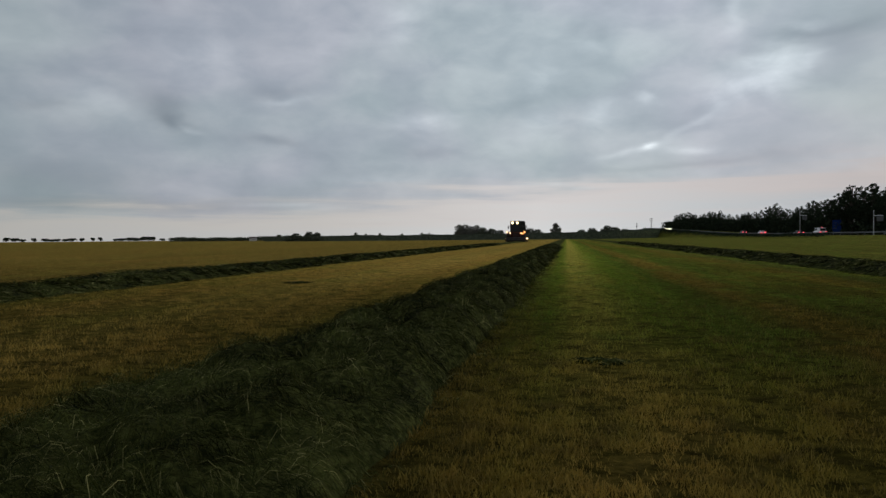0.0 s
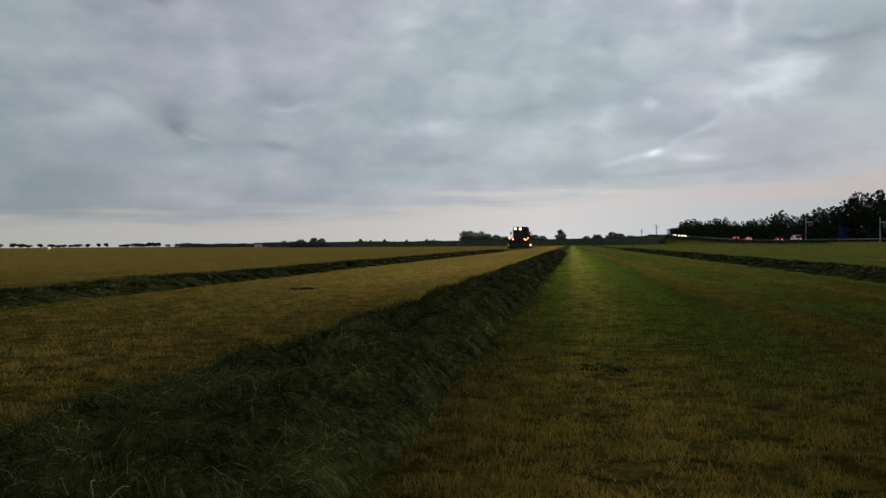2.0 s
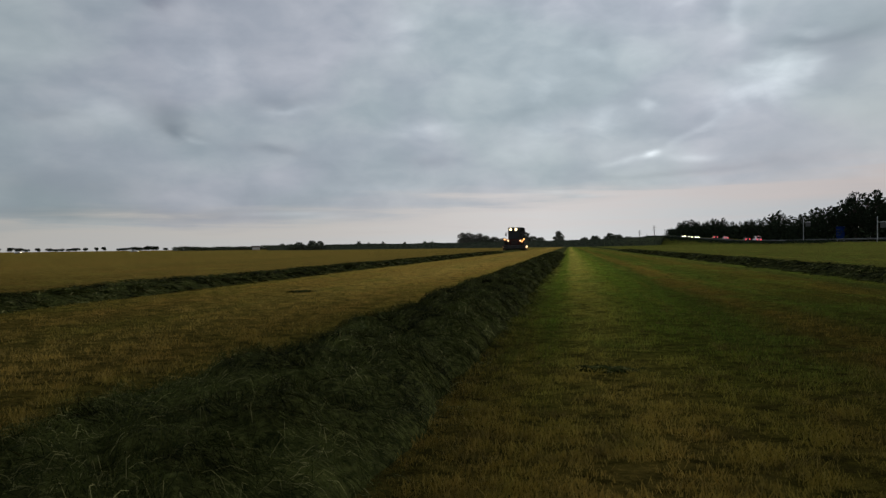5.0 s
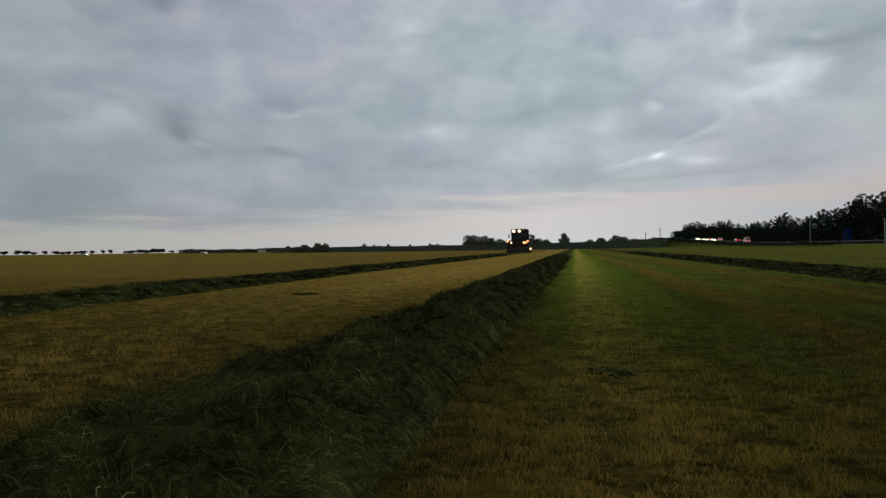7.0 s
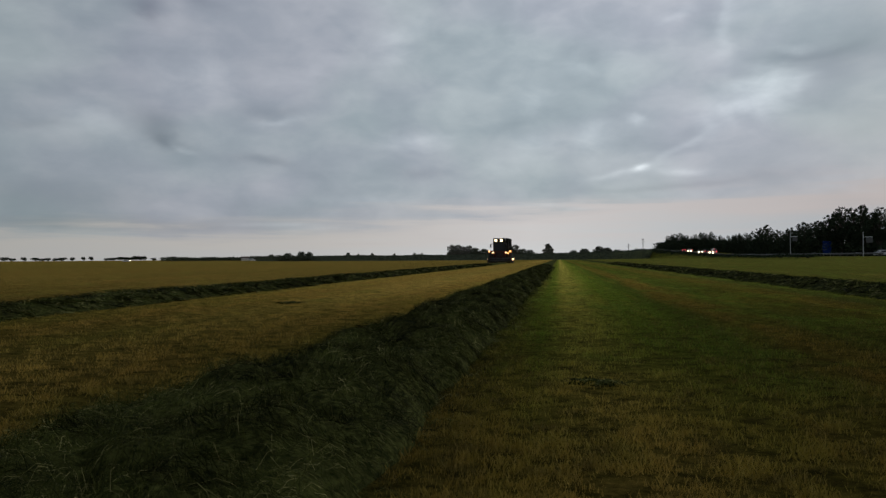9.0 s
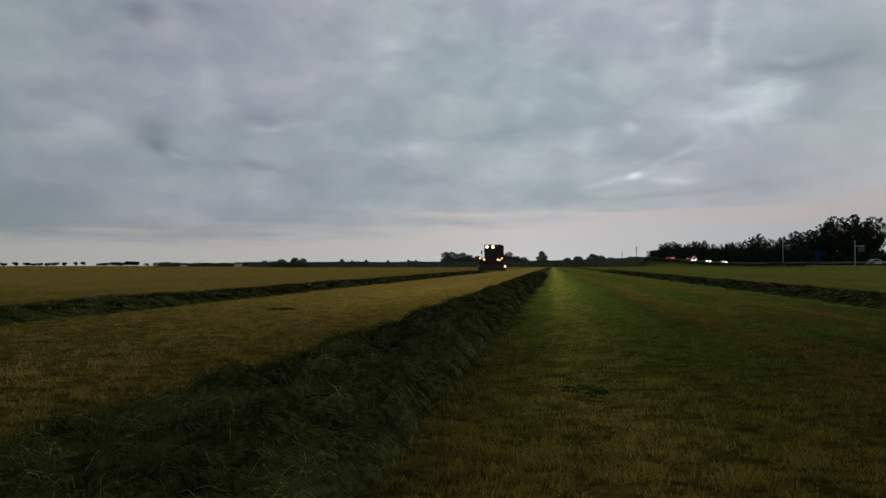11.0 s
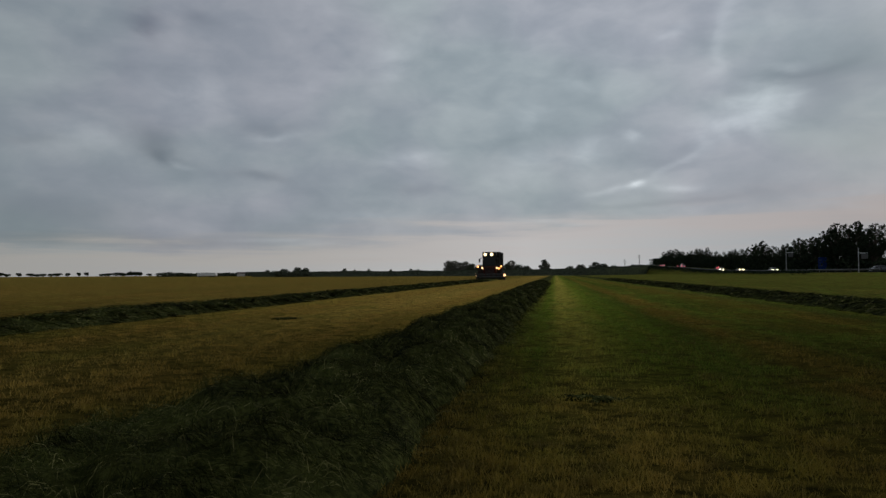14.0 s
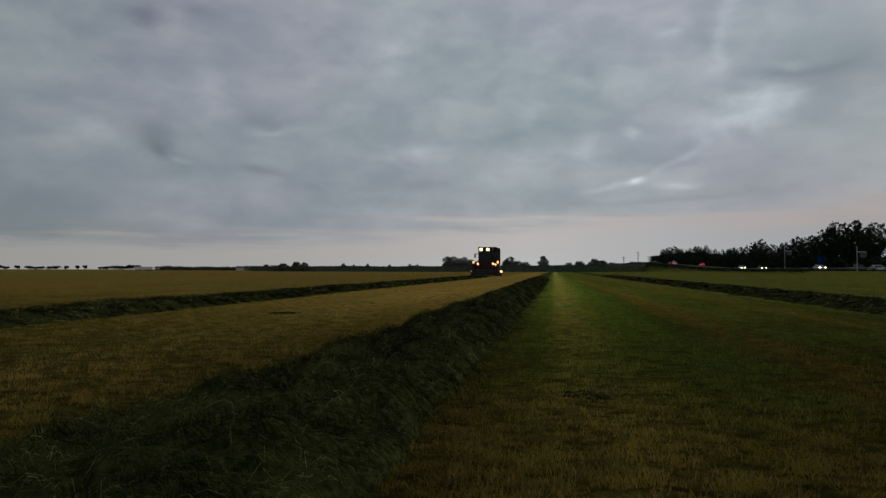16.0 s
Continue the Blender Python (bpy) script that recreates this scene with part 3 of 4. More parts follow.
NEAR_LUMPS = ((-2.05, 4.05, 0.30, 0.34, 0.09), (-1.95, 6.35, 0.32, 0.45, 0.09), (-2.05, 9.6, 0.35, 0.7, 0.08), (-1.2, 2.75, 0.30, 0.30, 0.07), (-0.98, 4.2, 0.22, 0.30, 0.11), (-1.0, 6.4, 0.28, 0.45, 0.09), (-0.98, 9.0, 0.25, 0.6, 0.08), (-2.2, 13.4, 0.4, 1.0, 0.07))


def build_swaths():
    near = thing("hay_windrow", "thick ragged windrow of dark green cut grass lying on the stubble", "windrow", "windrows", "stuff")
    s = Swath(-2.10, -0.70, 0.03, 1.3, NEAR_LUMPS, 0.170, 0.42)
    s.mesh("ridge", stations(-18.0, 290, 0.035, 0.008), 64, near)
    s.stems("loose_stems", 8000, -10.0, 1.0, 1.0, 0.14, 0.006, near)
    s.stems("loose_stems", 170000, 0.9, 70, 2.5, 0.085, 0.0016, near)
    left = thing("hay_windrow", "low windrow of dark cut grass across the stubble strip, still to be picked up", "windrow", "windrows", "stuff")
    s2 = Swath(-10.2, -8.3, 0.12, 4.9, (), 0.055)
    s2.mesh("ridge", stations(-18.0, 97.5, 0.09, 0.006), 30, left)
    s2.stems("loose_stems", 40000, 6, 90, 1.8, 0.16, 0.006, left)
    right = thing("hay_windrow", "low windrow of dark cut grass beyond a green strip", "windrow", "windrows", "stuff")
    s3 = Swath(6.7, 8.8, 0.12, 8.2, (), 0.055)
    s3.mesh("ridge", stations(-18.0, 290, 0.09, 0.006), 30, right)
    s3.stems("loose_stems", 40000, 8, 100, 1.8, 0.16, 0.006, right)


def build_stubble():
    """Cut blades standing on the field near the camera, in small tufts."""
    rng = np.random.default_rng(11)
    tufts = 19000
    td = 1.7 + 46 * rng.random(tufts) ** 2.9
    ta = np.radians(-46 + 74 * rng.random(tufts))
    each = 20
    d = np.repeat(td, each)
    tz = np.repeat(rng.random(tufts), each)
    spread = 0.017 * (1 + 0.14 * d)
    x = np.repeat(td * np.sin(ta), each) + rng.normal(0, 1, tufts * each) * spread * 1.6
    y = np.repeat(td * np.cos(ta), each) + rng.normal(0, 1, tufts * each) * spread
    jy = tz
    keep = ~(((x > -2.2) & (x < -0.72)) | ((x > -10.2) & (x < -8.5)) | ((x > 6.9) & (x < 8.6)))
    thin = field_noise(x * 3.6, y * 3.2, 3, 0.65)
    keep &= rng.random(len(x)) > np.clip(0.05 - thin * 2.6, 0, 0.95)
    x, y, d, jy, thin = x[keep], y[keep], d[keep], jy[keep], thin[keep]
    n = len(x)
    h = (0.012 + 0.021 * rng.random(n)) * (0.5 + 1.0 * jy) * (1 + 0.7 * thin) * np.clip(1.15 - d / 50, 0.2, 1)
    w = (0.0018 + 0.0022 * rng.random(n)) * (1 + 0.12 * d)
    a = rng.random(n) * 2 * np.pi
    lean = rng.normal(0, 0.42, (n, 2)) * h[:, None]
    z = ground_z(x, y)
    side = np.stack([np.cos(a), np.sin(a)], -1) * w[:, None] / 2
    p = np.stack([x, y], -1)
    mk = lambda xy, zz: np.concatenate([xy, zz[:, None]], 1)
    V = np.stack([mk(p - side, z - 0.004), mk(p + side, z - 0.004), mk(p + lean + side * 0.35, z + h), mk(p + lean - side * 0.35, z + h * 0.93)], 1).reshape(-1, 3)
    F = np.arange(n)[:, None] * 4 + np.arange(4)[None]
    tagged(raw("grass_stubble", V, F, BLADES), "short cut grass stubble, tan and green, standing in tufts", "grass", kind="stuff")


def wisp(x, y, w, d, count, seed):
    """Stems of cut grass left lying on the stubble."""
    rng = np.random.default_rng(seed)
    px, py = x + rng.normal(0, w / 2, count), y + rng.normal(0, d / 2, count)
    an = rng.normal(0, 0.7, count)
    ln, hw = 0.05 + 0.08 * rng.random(count), 0.002 + 0.002 * rng.random(count)
    z = ground_z(px, py) + 0.022 + 0.012 * rng.random(count)
    dx, dy = np.cos(an) * ln, np.sin(an) * ln
    sx, sy = -np.sin(an) * hw, np.cos(an) * hw
    mk = lambda f, g, lift: np.stack([px + dx * f + sx * g, py + dy * f + sy * g, z + lift], -1)
    V = np.stack([mk(-1, -1, -0.02), mk(-1, 1, -0.02), mk(0, 1.5, 0.012), mk(1, 0.3, -0.015), mk(0, -1.5, 0.008)], 1)
    tagged(raw("hay_wisp", V.reshape(-1, 3), np.arange(count * 5).reshape(-1, 5), HAY), "flat wisp of dark cut grass left on the stubble", "hay", "hay wisps", "stuff")


build_swaths()
build_stubble()
wisp(0.27, 5.05, 0.22, 0.08, 90, 1)
wisp(-5.35, 13.6, 0.2, 0.16, 150, 3)


# ---- trees, hedges and the far edge of the field ----


def leaf_cloud(rng, centres, radii, count, size):
    """Small bent leaf clumps, two triangles each, spread through round lobes."""
    pick = rng.choice(len(centres), count, p=(radii ** 2) / (radii ** 2).sum())
    v = rng.normal(size=(count, 3))
    v /= np.linalg.norm(v, axis=1)[:, None]
    p = centres[pick] + v * (radii[pick] * (0.35 + 0.7 * rng.random(count) ** 0.6))[:, None] * np.array([1, 1, 0.85])
    a = rng.normal(size=(count, 3))
    a /= np.linalg.norm(a, axis=1)[:, None]
    b = np.cross(a, rng.normal(size=(count, 3)))
    b /= np.linalg.norm(b, axis=1)[:, None]
    s = (size * (0.5 + rng.random(count)))[:, None]
    V = np.stack([p - a * s, p - b * s * 0.55 + v * s * 0.2, p + a * s, p + b * s * 0.55], 1)
    return V


def leaf_mesh(name, V, material, parent):
    V = V.reshape(-1, 3)
    V[:, 2] = np.maximum(V[:, 2], 0.02)
    F = np.arange(len(V)).reshape(-1, 4)
    return raw(name, V, F, material, parent)


def build_tree(seed, height, width, bare, label, leaf, count, lobes=16, trunk=0.22, fat=0.155, size=0.30):
    """A tapered trunk with limbs, and a crown of many small clumps."""
    rng = np.random.default_rng(seed)
    t = thing("tree", label, "tree", "trees")
    bm = bmesh.new()
    tube(bm, (0, 0, -0.3), (0.1, 0, height * 0.35), trunk, trunk * 0.75, 8)
    tube(bm, (0.1, 0, height * 0.34), (0.0, 0.1, height * 0.88), trunk * 0.75, 0.05, 7)
    centres, radii = [], []
    for i in range(lobes):
        f = (i + 0.3 + 0.6 * rng.random()) / lobes
        z = height * (bare + (0.97 - bare) * f)
        reach = width / 2 * math.sqrt(max(0.04, 1 - ((f - 0.38) / 0.64) ** 2)) * (0.30 + 0.70 * rng.random())
        an = i * 2.4 + rng.random()
        c = Vector((math.cos(an) * reach, math.sin(an) * reach, z))
        r = width * (fat + fat * rng.random()) * (1.1 - 0.72 * f)
        c.z = min(c.z, height - r * 0.8)
        centres.append(c)
        radii.append(r)
        root = Vector((0.05, 0, max(height * 0.2, c.z - reach * 0.9 - 0.4)))
        tube(bm, root, c, 0.075, 0.025, 5)
    part("trunk", bm, BARK, t)
    V = leaf_cloud(rng, np.array(centres), np.array(radii), count, size)
    leaf_mesh("crown", V, leaf, t)
    return t


def place(ob, x, y, z, s=1.0, turn=0.0):
    c = copy_thing(ob, pose(x, y, z, 0, 0, turn))
    c.scale = (s, s, s)
    return c


def drop(ob):
    for o in (*ob.children_recursive, ob):
        bpy.data.objects.remove(o)


def hedge(name, label, line, top, depth, count, size, leaf, seed, category="hedge", base=0.0):
    """A run of dense growth along a line of (x, y), to uneven heights."""
    rng = np.random.default_rng(seed)
    line = np.array(line, float)
    seg = np.r_[0, np.cumsum(np.hypot(*np.diff(line, axis=0).T))]
    s = rng.random(count) * seg[-1]
    x, y = np.interp(s, seg, line[:, 0]), np.interp(s, seg, line[:, 1])
    tops = np.interp(s, np.linspace(0, seg[-1], len(top)), top) * (1 + 0.45 * field_noise(s * 0.10, seed * 1.7, 3, 0.6))
    z = base + tops * rng.random(count) ** 0.8
    p = np.stack([x + rng.normal(0, depth / 2, count), y + rng.normal(0, depth / 2, count), z], -1)
    p[:, 2] += ground_z(p[:, 0], p[:, 1])
    a = rng.normal(size=(count, 3))
    a /= np.linalg.norm(a, axis=1)[:, None]
    b = np.cross(a, rng.normal(size=(count, 3)))
    b /= np.linalg.norm(b, axis=1)[:, None]
    k = (size * (0.5 + rng.random(count)))[:, None]
    V = np.stack([p - a * k, p - b * k * 0.6, p + a * k, p + b * k * 0.6], 1)
    ob = raw(name, V.reshape(-1, 3), np.arange(count * 4).reshape(-1, 4), leaf)
    return tagged(ob, label, category, kind="stuff")


def polar(az, d):
    return d * math.sin(radians(az)), d * math.cos(radians(az))


def build_dike():
    """The low grown bank that closes the field, rising to the road."""
    az = np.array([-24, -19, -10, -4, 1.4, 4, 6, 7.4, 8.6])
    dist = np.array([420, 345, 315, 311, 312, 345, 420, 500, 560])
    el = np.array([0.12, 0.20, 0.19, 0.23, 0.32, 0.41, 0.52, 0.62, 0.55])
    a = np.linspace(-24, 8.6, 240)
    d = np.interp(a, az, dist)
    top = 0.9 + d * np.tan(np.radians(np.interp(a, az, el))) + 0.10 * field_noise(a * 3, 2.0, 3)
    px, py = d * np.sin(np.radians(a)), d * np.cos(np.radians(a))
    nx, ny = np.sin(np.radians(a)), np.cos(np.radians(a))
    prof = [(-5.0, -0.1), (-4.0, 0.12), (-2.2, 0.55), (-0.8, 0.94), (0.6, 1.0), (3, 0.6), (7, -0.1)]
    V = np.concatenate([np.stack([px + nx * o, py + ny * o, np.maximum(top * h, -0.1)], -1) for o, h in prof])
    n = len(a)
    i = np.arange(n - 1)
    F = np.concatenate([np.stack([k * n + i, k * n + i + 1, (k + 1) * n + i + 1, (k + 1) * n + i], -1) for k in range(len(prof) - 1)])
    tagged(raw("dike", V, F, BANK_GRASS, None, True), "dark grassy dike along the far edge of the field", "dike", kind="structure")
    rng = np.random.default_rng(5)
    m = 26000
    q = rng.integers(0, n, m)
    o = -4.6 + 6 * rng.random(m)
    zz = np.interp(o, [p[0] for p in prof], [p[1] for p in prof]) * top[q] + rng.random(m) * 0.18
    P = np.stack([px[q] + nx[q] * o + rng.normal(0, 0.5, m), py[q] + ny[q] * o, zz], -1)
    s = 0.14 + 0.25 * rng.random(m)
    V = np.stack([P + np.stack([-s, 0 * s, -s * 0.3], -1), P + np.stack([s, 0 * s, -s * 0.3], -1), P + np.stack([rng.normal(0, 0.15, m), 0 * s, s * 1.3], -1)], 1)
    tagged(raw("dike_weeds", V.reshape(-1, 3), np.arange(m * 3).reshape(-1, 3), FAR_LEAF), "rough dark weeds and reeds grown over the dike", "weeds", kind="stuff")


def build_woods():
    kinds = [build_tree(21 + i, 10.0, w, b, "tall dark leafy roadside tree", LEAF, c, lb, 0.22, 0.150, 0.15)
             for i, (w, b, c, lb) in enumerate(((5.8, 0.08, 7600, 34), (4.6, 0.06, 6800, 30), (3.4, 0.05, 6000, 28), (6.4, 0.08, 8000, 36)))]
    airy = [build_tree(31 + i, 10.0, w, 0.36, "tall dark open-crowned pine beside the road", LEAF, 9000, lb, 0.2, 0.085, 0.11) for i, (w, lb) in enumerate(((6.0, 58), (5.0, 50), (6.4, 60)))]
    # skyline of the row: metres along the road and height of the tops
    sky_y = [196, 206, 212, 222, 229, 236, 249, 266, 276, 290, 319, 361, 386, 441, 480, 527, 560, 590]
    sky_z = [12.8, 15.0, 14.4, 12.8, 10.8, 13.6, 12.6, 10.6, 12.6, 12.8, 10.8, 11.0, 14.8, 13.0, 17.0, 16.6, 12.4, 9.0]
    rng = np.random.default_rng(3)
    y = 186.0
    while y < 592:
        x = 78 + rng.uniform(-1.5, 1.5)
        g = float(road_z(y))
        hgt = float(np.interp(y, sky_y, sky_z)) - g
        pool = airy if y < 232 else kinds
        place(pool[rng.integers(len(pool))], x, y, g, hgt / 10 * rng.uniform(0.84, 1.05), rng.uniform(0, 360))
        y += (5.2 if y < 232 else 5.5 + (y - 232) * 0.022) * rng.uniform(0.8, 1.2)
    for y in (240, 246, 252, 258):
        place(kinds[y % 4], 84 + (y % 3), y, float(road_z(y)), 0.72 + 0.25 * rng.random(), rng.uniform(0, 360))
    for ob in kinds + airy:
        drop(ob)
    ys = np.arange(180, 600, 10.0)
    hedge("undergrowth", "dense dark undergrowth below the roadside trees", [(80.0, a) for a in ys], [3.2, 4.0, 5.0, 5.6, 6.0, 6.0, 6.5, 6.0, 5.5], 4.5, 46000, 0.42, LEAF, 9, "bushes")
    hedge("verge_weeds", "rough dark grass and weeds on the road bank", [(60.2, a) for a in ys], [0.5, 0.6, 0.5, 0.7, 1.0, 1.4], 1.6, 12000, 0.22, LEAF, 13, "weeds")


def build_far_plants():
    far = [build_tree(51 + i, 9.0, w, b, lab, leaf, c, lb, 0.3) for i, (w, b, lab, leaf, c, lb) in enumerate((
        (6.2, 0.24, "lone round-crowned tree behind the dike", LEAF_PALE, 3600, 44),
        (7.5, 0.12, "broad bushy tree behind the dike", LEAF_PALE, 3600, 44),
        (8.0, 0.05, "low spreading dark bush behind the dike", FAR_LEAF, 7000, 44)))]
    # azimuth, distance, top elevation, kind, stretch
    for az, d, el, k, s in ((-0.85, 455, 1.12, 0, 1.0), (-8.55, 450, 1.10, 1, 0.9), (-8.1, 452, 1.10, 1, 0.9), (-7.6, 452, 0.95, 1, 0.8), (-7.2, 455, 1.05, 1, 0.8), (-6.7, 448, 0.85, 2, 1.2), (-6.0, 450, 0.75, 2, 1.3), (-5.3, 452, 0.62, 2, 1.2),
                            (-3.5, 455, 1.08, 1, 0.8), (-3.8, 455, 0.85, 2, 0.9), (-2.9, 455, 0.75, 2, 1.2), (-2.3, 455, 0.66, 2, 1.2), (1.2, 470, 0.60, 2, 1.3), (2.0, 470, 0.72, 2, 1.2), (3.1, 465, 0.90, 2, 1.2), (3.7, 470, 0.78, 2, 1.2), (4.5, 480, 0.62, 2, 1.3),
                            (-21.6, 405, 0.50, 2, 1.5), (-20.6, 405, 0.62, 2, 1.4), (-20.0, 405, 0.58, 2, 1.2), (-22.9, 410, 0.40, 2, 1.4), (-16.9, 380, 0.52, 2, 0.7), (-16.1, 380, 0.42, 2, 0.6), (-15.0, 380, 0.48, 2, 0.6),
                            (-13.2, 380, 0.42, 2, 0.8), (-11.6, 380, 0.46, 2, 0.7), (-11.0, 380, 0.45, 2, 0.6)):
        x, y = polar(az, d)
        c = place(far[k], x, y, 0, 1.0, (az * 77) % 360)
        hgt = (0.9 + d * math.tan(radians(el))) / 9.0
        c.scale = (hgt * s, hgt * s, hgt)
    for ob in far:
        drop(ob)
    # thin rows of trees on the far left, with the light showing under their crowns
    small = build_tree(71, 4.6, 5.5, 0.5, "small far tree standing on the horizon", LEAF, 1100, 14, 0.1)
    rng = np.random.default_rng(17)
    for az, wd in ((-41.5, 1.2), (-40.6, 1.3), (-39.9, 1.0), (-39.2, 1.3), (-38.4, 1.2), (-37.5, 1.4), (-36.9, 1.0), (-36.2, 0.8), (-35.7, 0.8), (-34.7, 0.9), (-34.2, 1.5), (-33.7, 1.4), (-33.2, 1.6), (-32.7, 1.5), (-32.2, 1.3), (-31.5, 1.0), (-42.3, 1.4), (-41.0, 1.5), (-38.8, 1.5), (-37.9, 1.3), (-34.4, 1.3), (-33.4, 1.5), (-32.9, 1.2), (-32.45, 1.3)):
        x, y = polar(az, 860)
        c = place(small, x, y, 0, 1.0, az * 91 % 360)
        c.scale = (wd * 1.05, wd, 0.75 + 0.55 * rng.random())
    drop(small)
    line = [polar(a, 700) for a in np.linspace(-30.8, -22.5, 12)]
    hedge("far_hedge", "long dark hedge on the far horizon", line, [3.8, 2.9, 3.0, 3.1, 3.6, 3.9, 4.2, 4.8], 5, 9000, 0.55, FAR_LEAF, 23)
    line = [polar(a, 352) for a in np.linspace(-22.5, -9.5, 14)]
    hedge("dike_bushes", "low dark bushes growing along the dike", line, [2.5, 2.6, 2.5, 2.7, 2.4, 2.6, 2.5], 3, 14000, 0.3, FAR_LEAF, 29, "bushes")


build_dike()
build_woods()
build_far_plants()

# ---- buildings, masts and signs far off ----


def house(az, d, w, dep, wall_h, ridge, roof_mat, label):
    t = thing("farmhouse", label, "house", "far houses")
    bm = bmesh.new()
    box(bm, -w / 2, w / 2, -dep / 2, dep / 2, -0.2, wall_h, 0.03)
    part("wall", bm, BRICK_WALL, t)
    bm = bmesh.new()
    v = [bm.verts.new(p) for p in ((-w / 2 - 0.3, -dep / 2 - 0.3, wall_h), (w / 2 + 0.3, -dep / 2 - 0.3, wall_h), (w / 2 + 0.3, dep / 2 + 0.3, wall_h), (-w / 2 - 0.3, dep / 2 + 0.3, wall_h),
                                   (-w / 2 - 0.3, 0, ridge), (w / 2 + 0.3, 0, ridge))]
    for f in ((0, 1, 5, 4), (2, 3, 4, 5), (1, 2, 5), (3, 0, 4), (3, 2, 1, 0)):
        bm.faces.new([v[i] for i in f])
    part("roof", bm, roof_mat, t)
    x, y = polar(az, d)
    t.matrix_basis = pose(x, y, 0, 0, 0, -az)
    return t


def mast(az, d, top, label):
    t = thing("power_mast", label, "mast", "masts")
    bm = bmesh.new()
    tube(bm, (0, 0, 0), (0, 0, top), 0.28, 0.16, 8)
    part("pole", bm, BARK, t)
    for z, w in ((top - 0.6, 1.1), (top - 1.8, 1.4), (top - 3.0, 1.0)):
        bm = bmesh.new()
        box(bm, -w, w, -0.1, 0.1, z - 0.1, z + 0.1, 0.02)
        part("crossarm", bm, BARK, t)
    x, y = polar(az, d)
    t.matrix_basis = pose(x, y, 0, 0, 0, 25)


def sign_post(x, y, height, label):
    z = float(road_z(y))
    t = thing("sign_post", label, "sign post", "sign posts")
    bm = bmesh.new()
    tube(bm, (0, 0, -0.3), (0, 0, height), 0.085, 0.07, 10)
    tube(bm, (0, 0, height), (0, 0, height + 0.12), 0.1, 0.04, 10)
    part("post", bm, STEEL, t)
    bm = bmesh.new()
    box(bm, 0.5, 1.7, -0.06, 0.0, height - 2.2, height - 1.1, 0.03)
    part("sign_plate", bm, DULL_STEEL, t, "grey back of a traffic sign")
    bm = bmesh.new()
    box(bm, 0.0, 1.7, 0.0, 0.07, height - 1.05, height - 0.95, 0.01)
    part("bracket", bm, WHITE_STEEL, t)
    t.matrix_basis = pose(x, y, z, 0, 0, -14)


def direction_sign(x, y):
    z = float(road_z(y))
    t = thing("direction_sign", "large blue direction sign on two posts before dark trees", "road sign")
    for px in (-0.8, 0.8):
        bm = bmesh.new()
        tube(bm, (px, 0.1, -0.3), (px, 0.1, 4.4), 0.07, 0.07, 8)
        part("post", bm, STEEL, t)
    bm = bmesh.new()
    box(bm, -1.1, 1.1, -0.05, 0.02, 0.5, 4.3, 0.06)
    board = part("board", bm, BLUE_SIGN, t)
    for z0, w in ((3.4, 0.8), (2.6, 0.6), (1.8, 0.9)):
        bm = bmesh.new()
        box(bm, -0.9, -0.9 + w, -0.062, -0.054, z0, z0 + 0.16, 0)
        part("text_bar", bm, DULL_STEEL, board)
    t.matrix_basis = pose(x, y, z, 0, 0, -16)


house(2.0, 480, 6, 6, 4.6, 5.4, ROOF_TILE, "pale-walled farmhouse half hidden behind the dike")
house(4.9, 500, 9, 8, 5.0, 5.6, ROOF_TILE, "low barn with pale walls behind the dike")
house(-24.9, 690, 7, 7, 2.6, 4.0, ROOF_TILE, "long grey barn at the end of the far hedge")
mast(5.38, 600, 12.0, "thin dark wooden power mast on the horizon")
mast(6.47, 520, 14.0, "dark power mast with short crossarms on the horizon")
sign_post(61.6, 203.7, 6.4, "tall white sign post with a small plate beside the road")
sign_post(61.6, 157.4, 5.0, "white sign post with a small plate beside the road")
direction_sign(75.2, 216.5)

# ---- the harvester ----


def lamp(name, x, y, z, r, material, parent, label):
    bm = bmesh.new()
    bmesh.ops.create_uvsphere(bm, u_segments=12, v_segments=8, radius=r, matrix=pose(x, y, z) @ Matrix.Diagonal((1, 0.5, 1, 1)))
    return part(name, bm, material, parent, label)


def wheel(parent, x, y, r, w):
    """A lugged tyre on its rim; its origin is the axle."""
    bm = bmesh.new()
    n = 24
    prof = [(-w / 2, r * 0.56), (-w / 2, r * 0.86), (-w * 0.36, r * 0.97), (w * 0.36, r * 0.97), (w / 2, r * 0.86), (w / 2, r * 0.56)]
    rings = [[bm.verts.new((px, pr * math.cos(2 * math.pi * k / n), pr * math.sin(2 * math.pi * k / n))) for k in range(n)] for px, pr in prof]
    for a, b in zip(rings, rings[1:] + rings[:1]):
        for k in range(n):
            bm.faces.new((a[k], a[(k + 1) % n], b[(k + 1) % n], b[k]))
    for k in range(18):
        an = 2 * math.pi * k / 18
        s = 1 if k % 2 else -1
        m = Matrix.Rotation(an, 4, "X") @ Matrix.Translation((s * w * 0.2, 0, r * 0.965)) @ Matrix.Rotation(s * 0.5, 4, "Z") @ Matrix.Diagonal((w * 0.5, 0.09, 0.07, 1))
        bmesh.ops.create_cube(bm, size=1, matrix=m)
    ob = part("wheel", bm, RUBBER, parent)
    bm = bmesh.new()
    tube(bm, (-w * 0.32, 0, 0), (w * 0.32, 0, 0), r * 0.57, r * 0.57, 20)
    tube(bm, (-w * 0.42, 0, 0), (w * 0.42, 0, 0), r * 0.16, r * 0.16, 12)
    part("rim", bm, RED_PAINT, ob)
    ob.location = (x, y, r)
    return ob


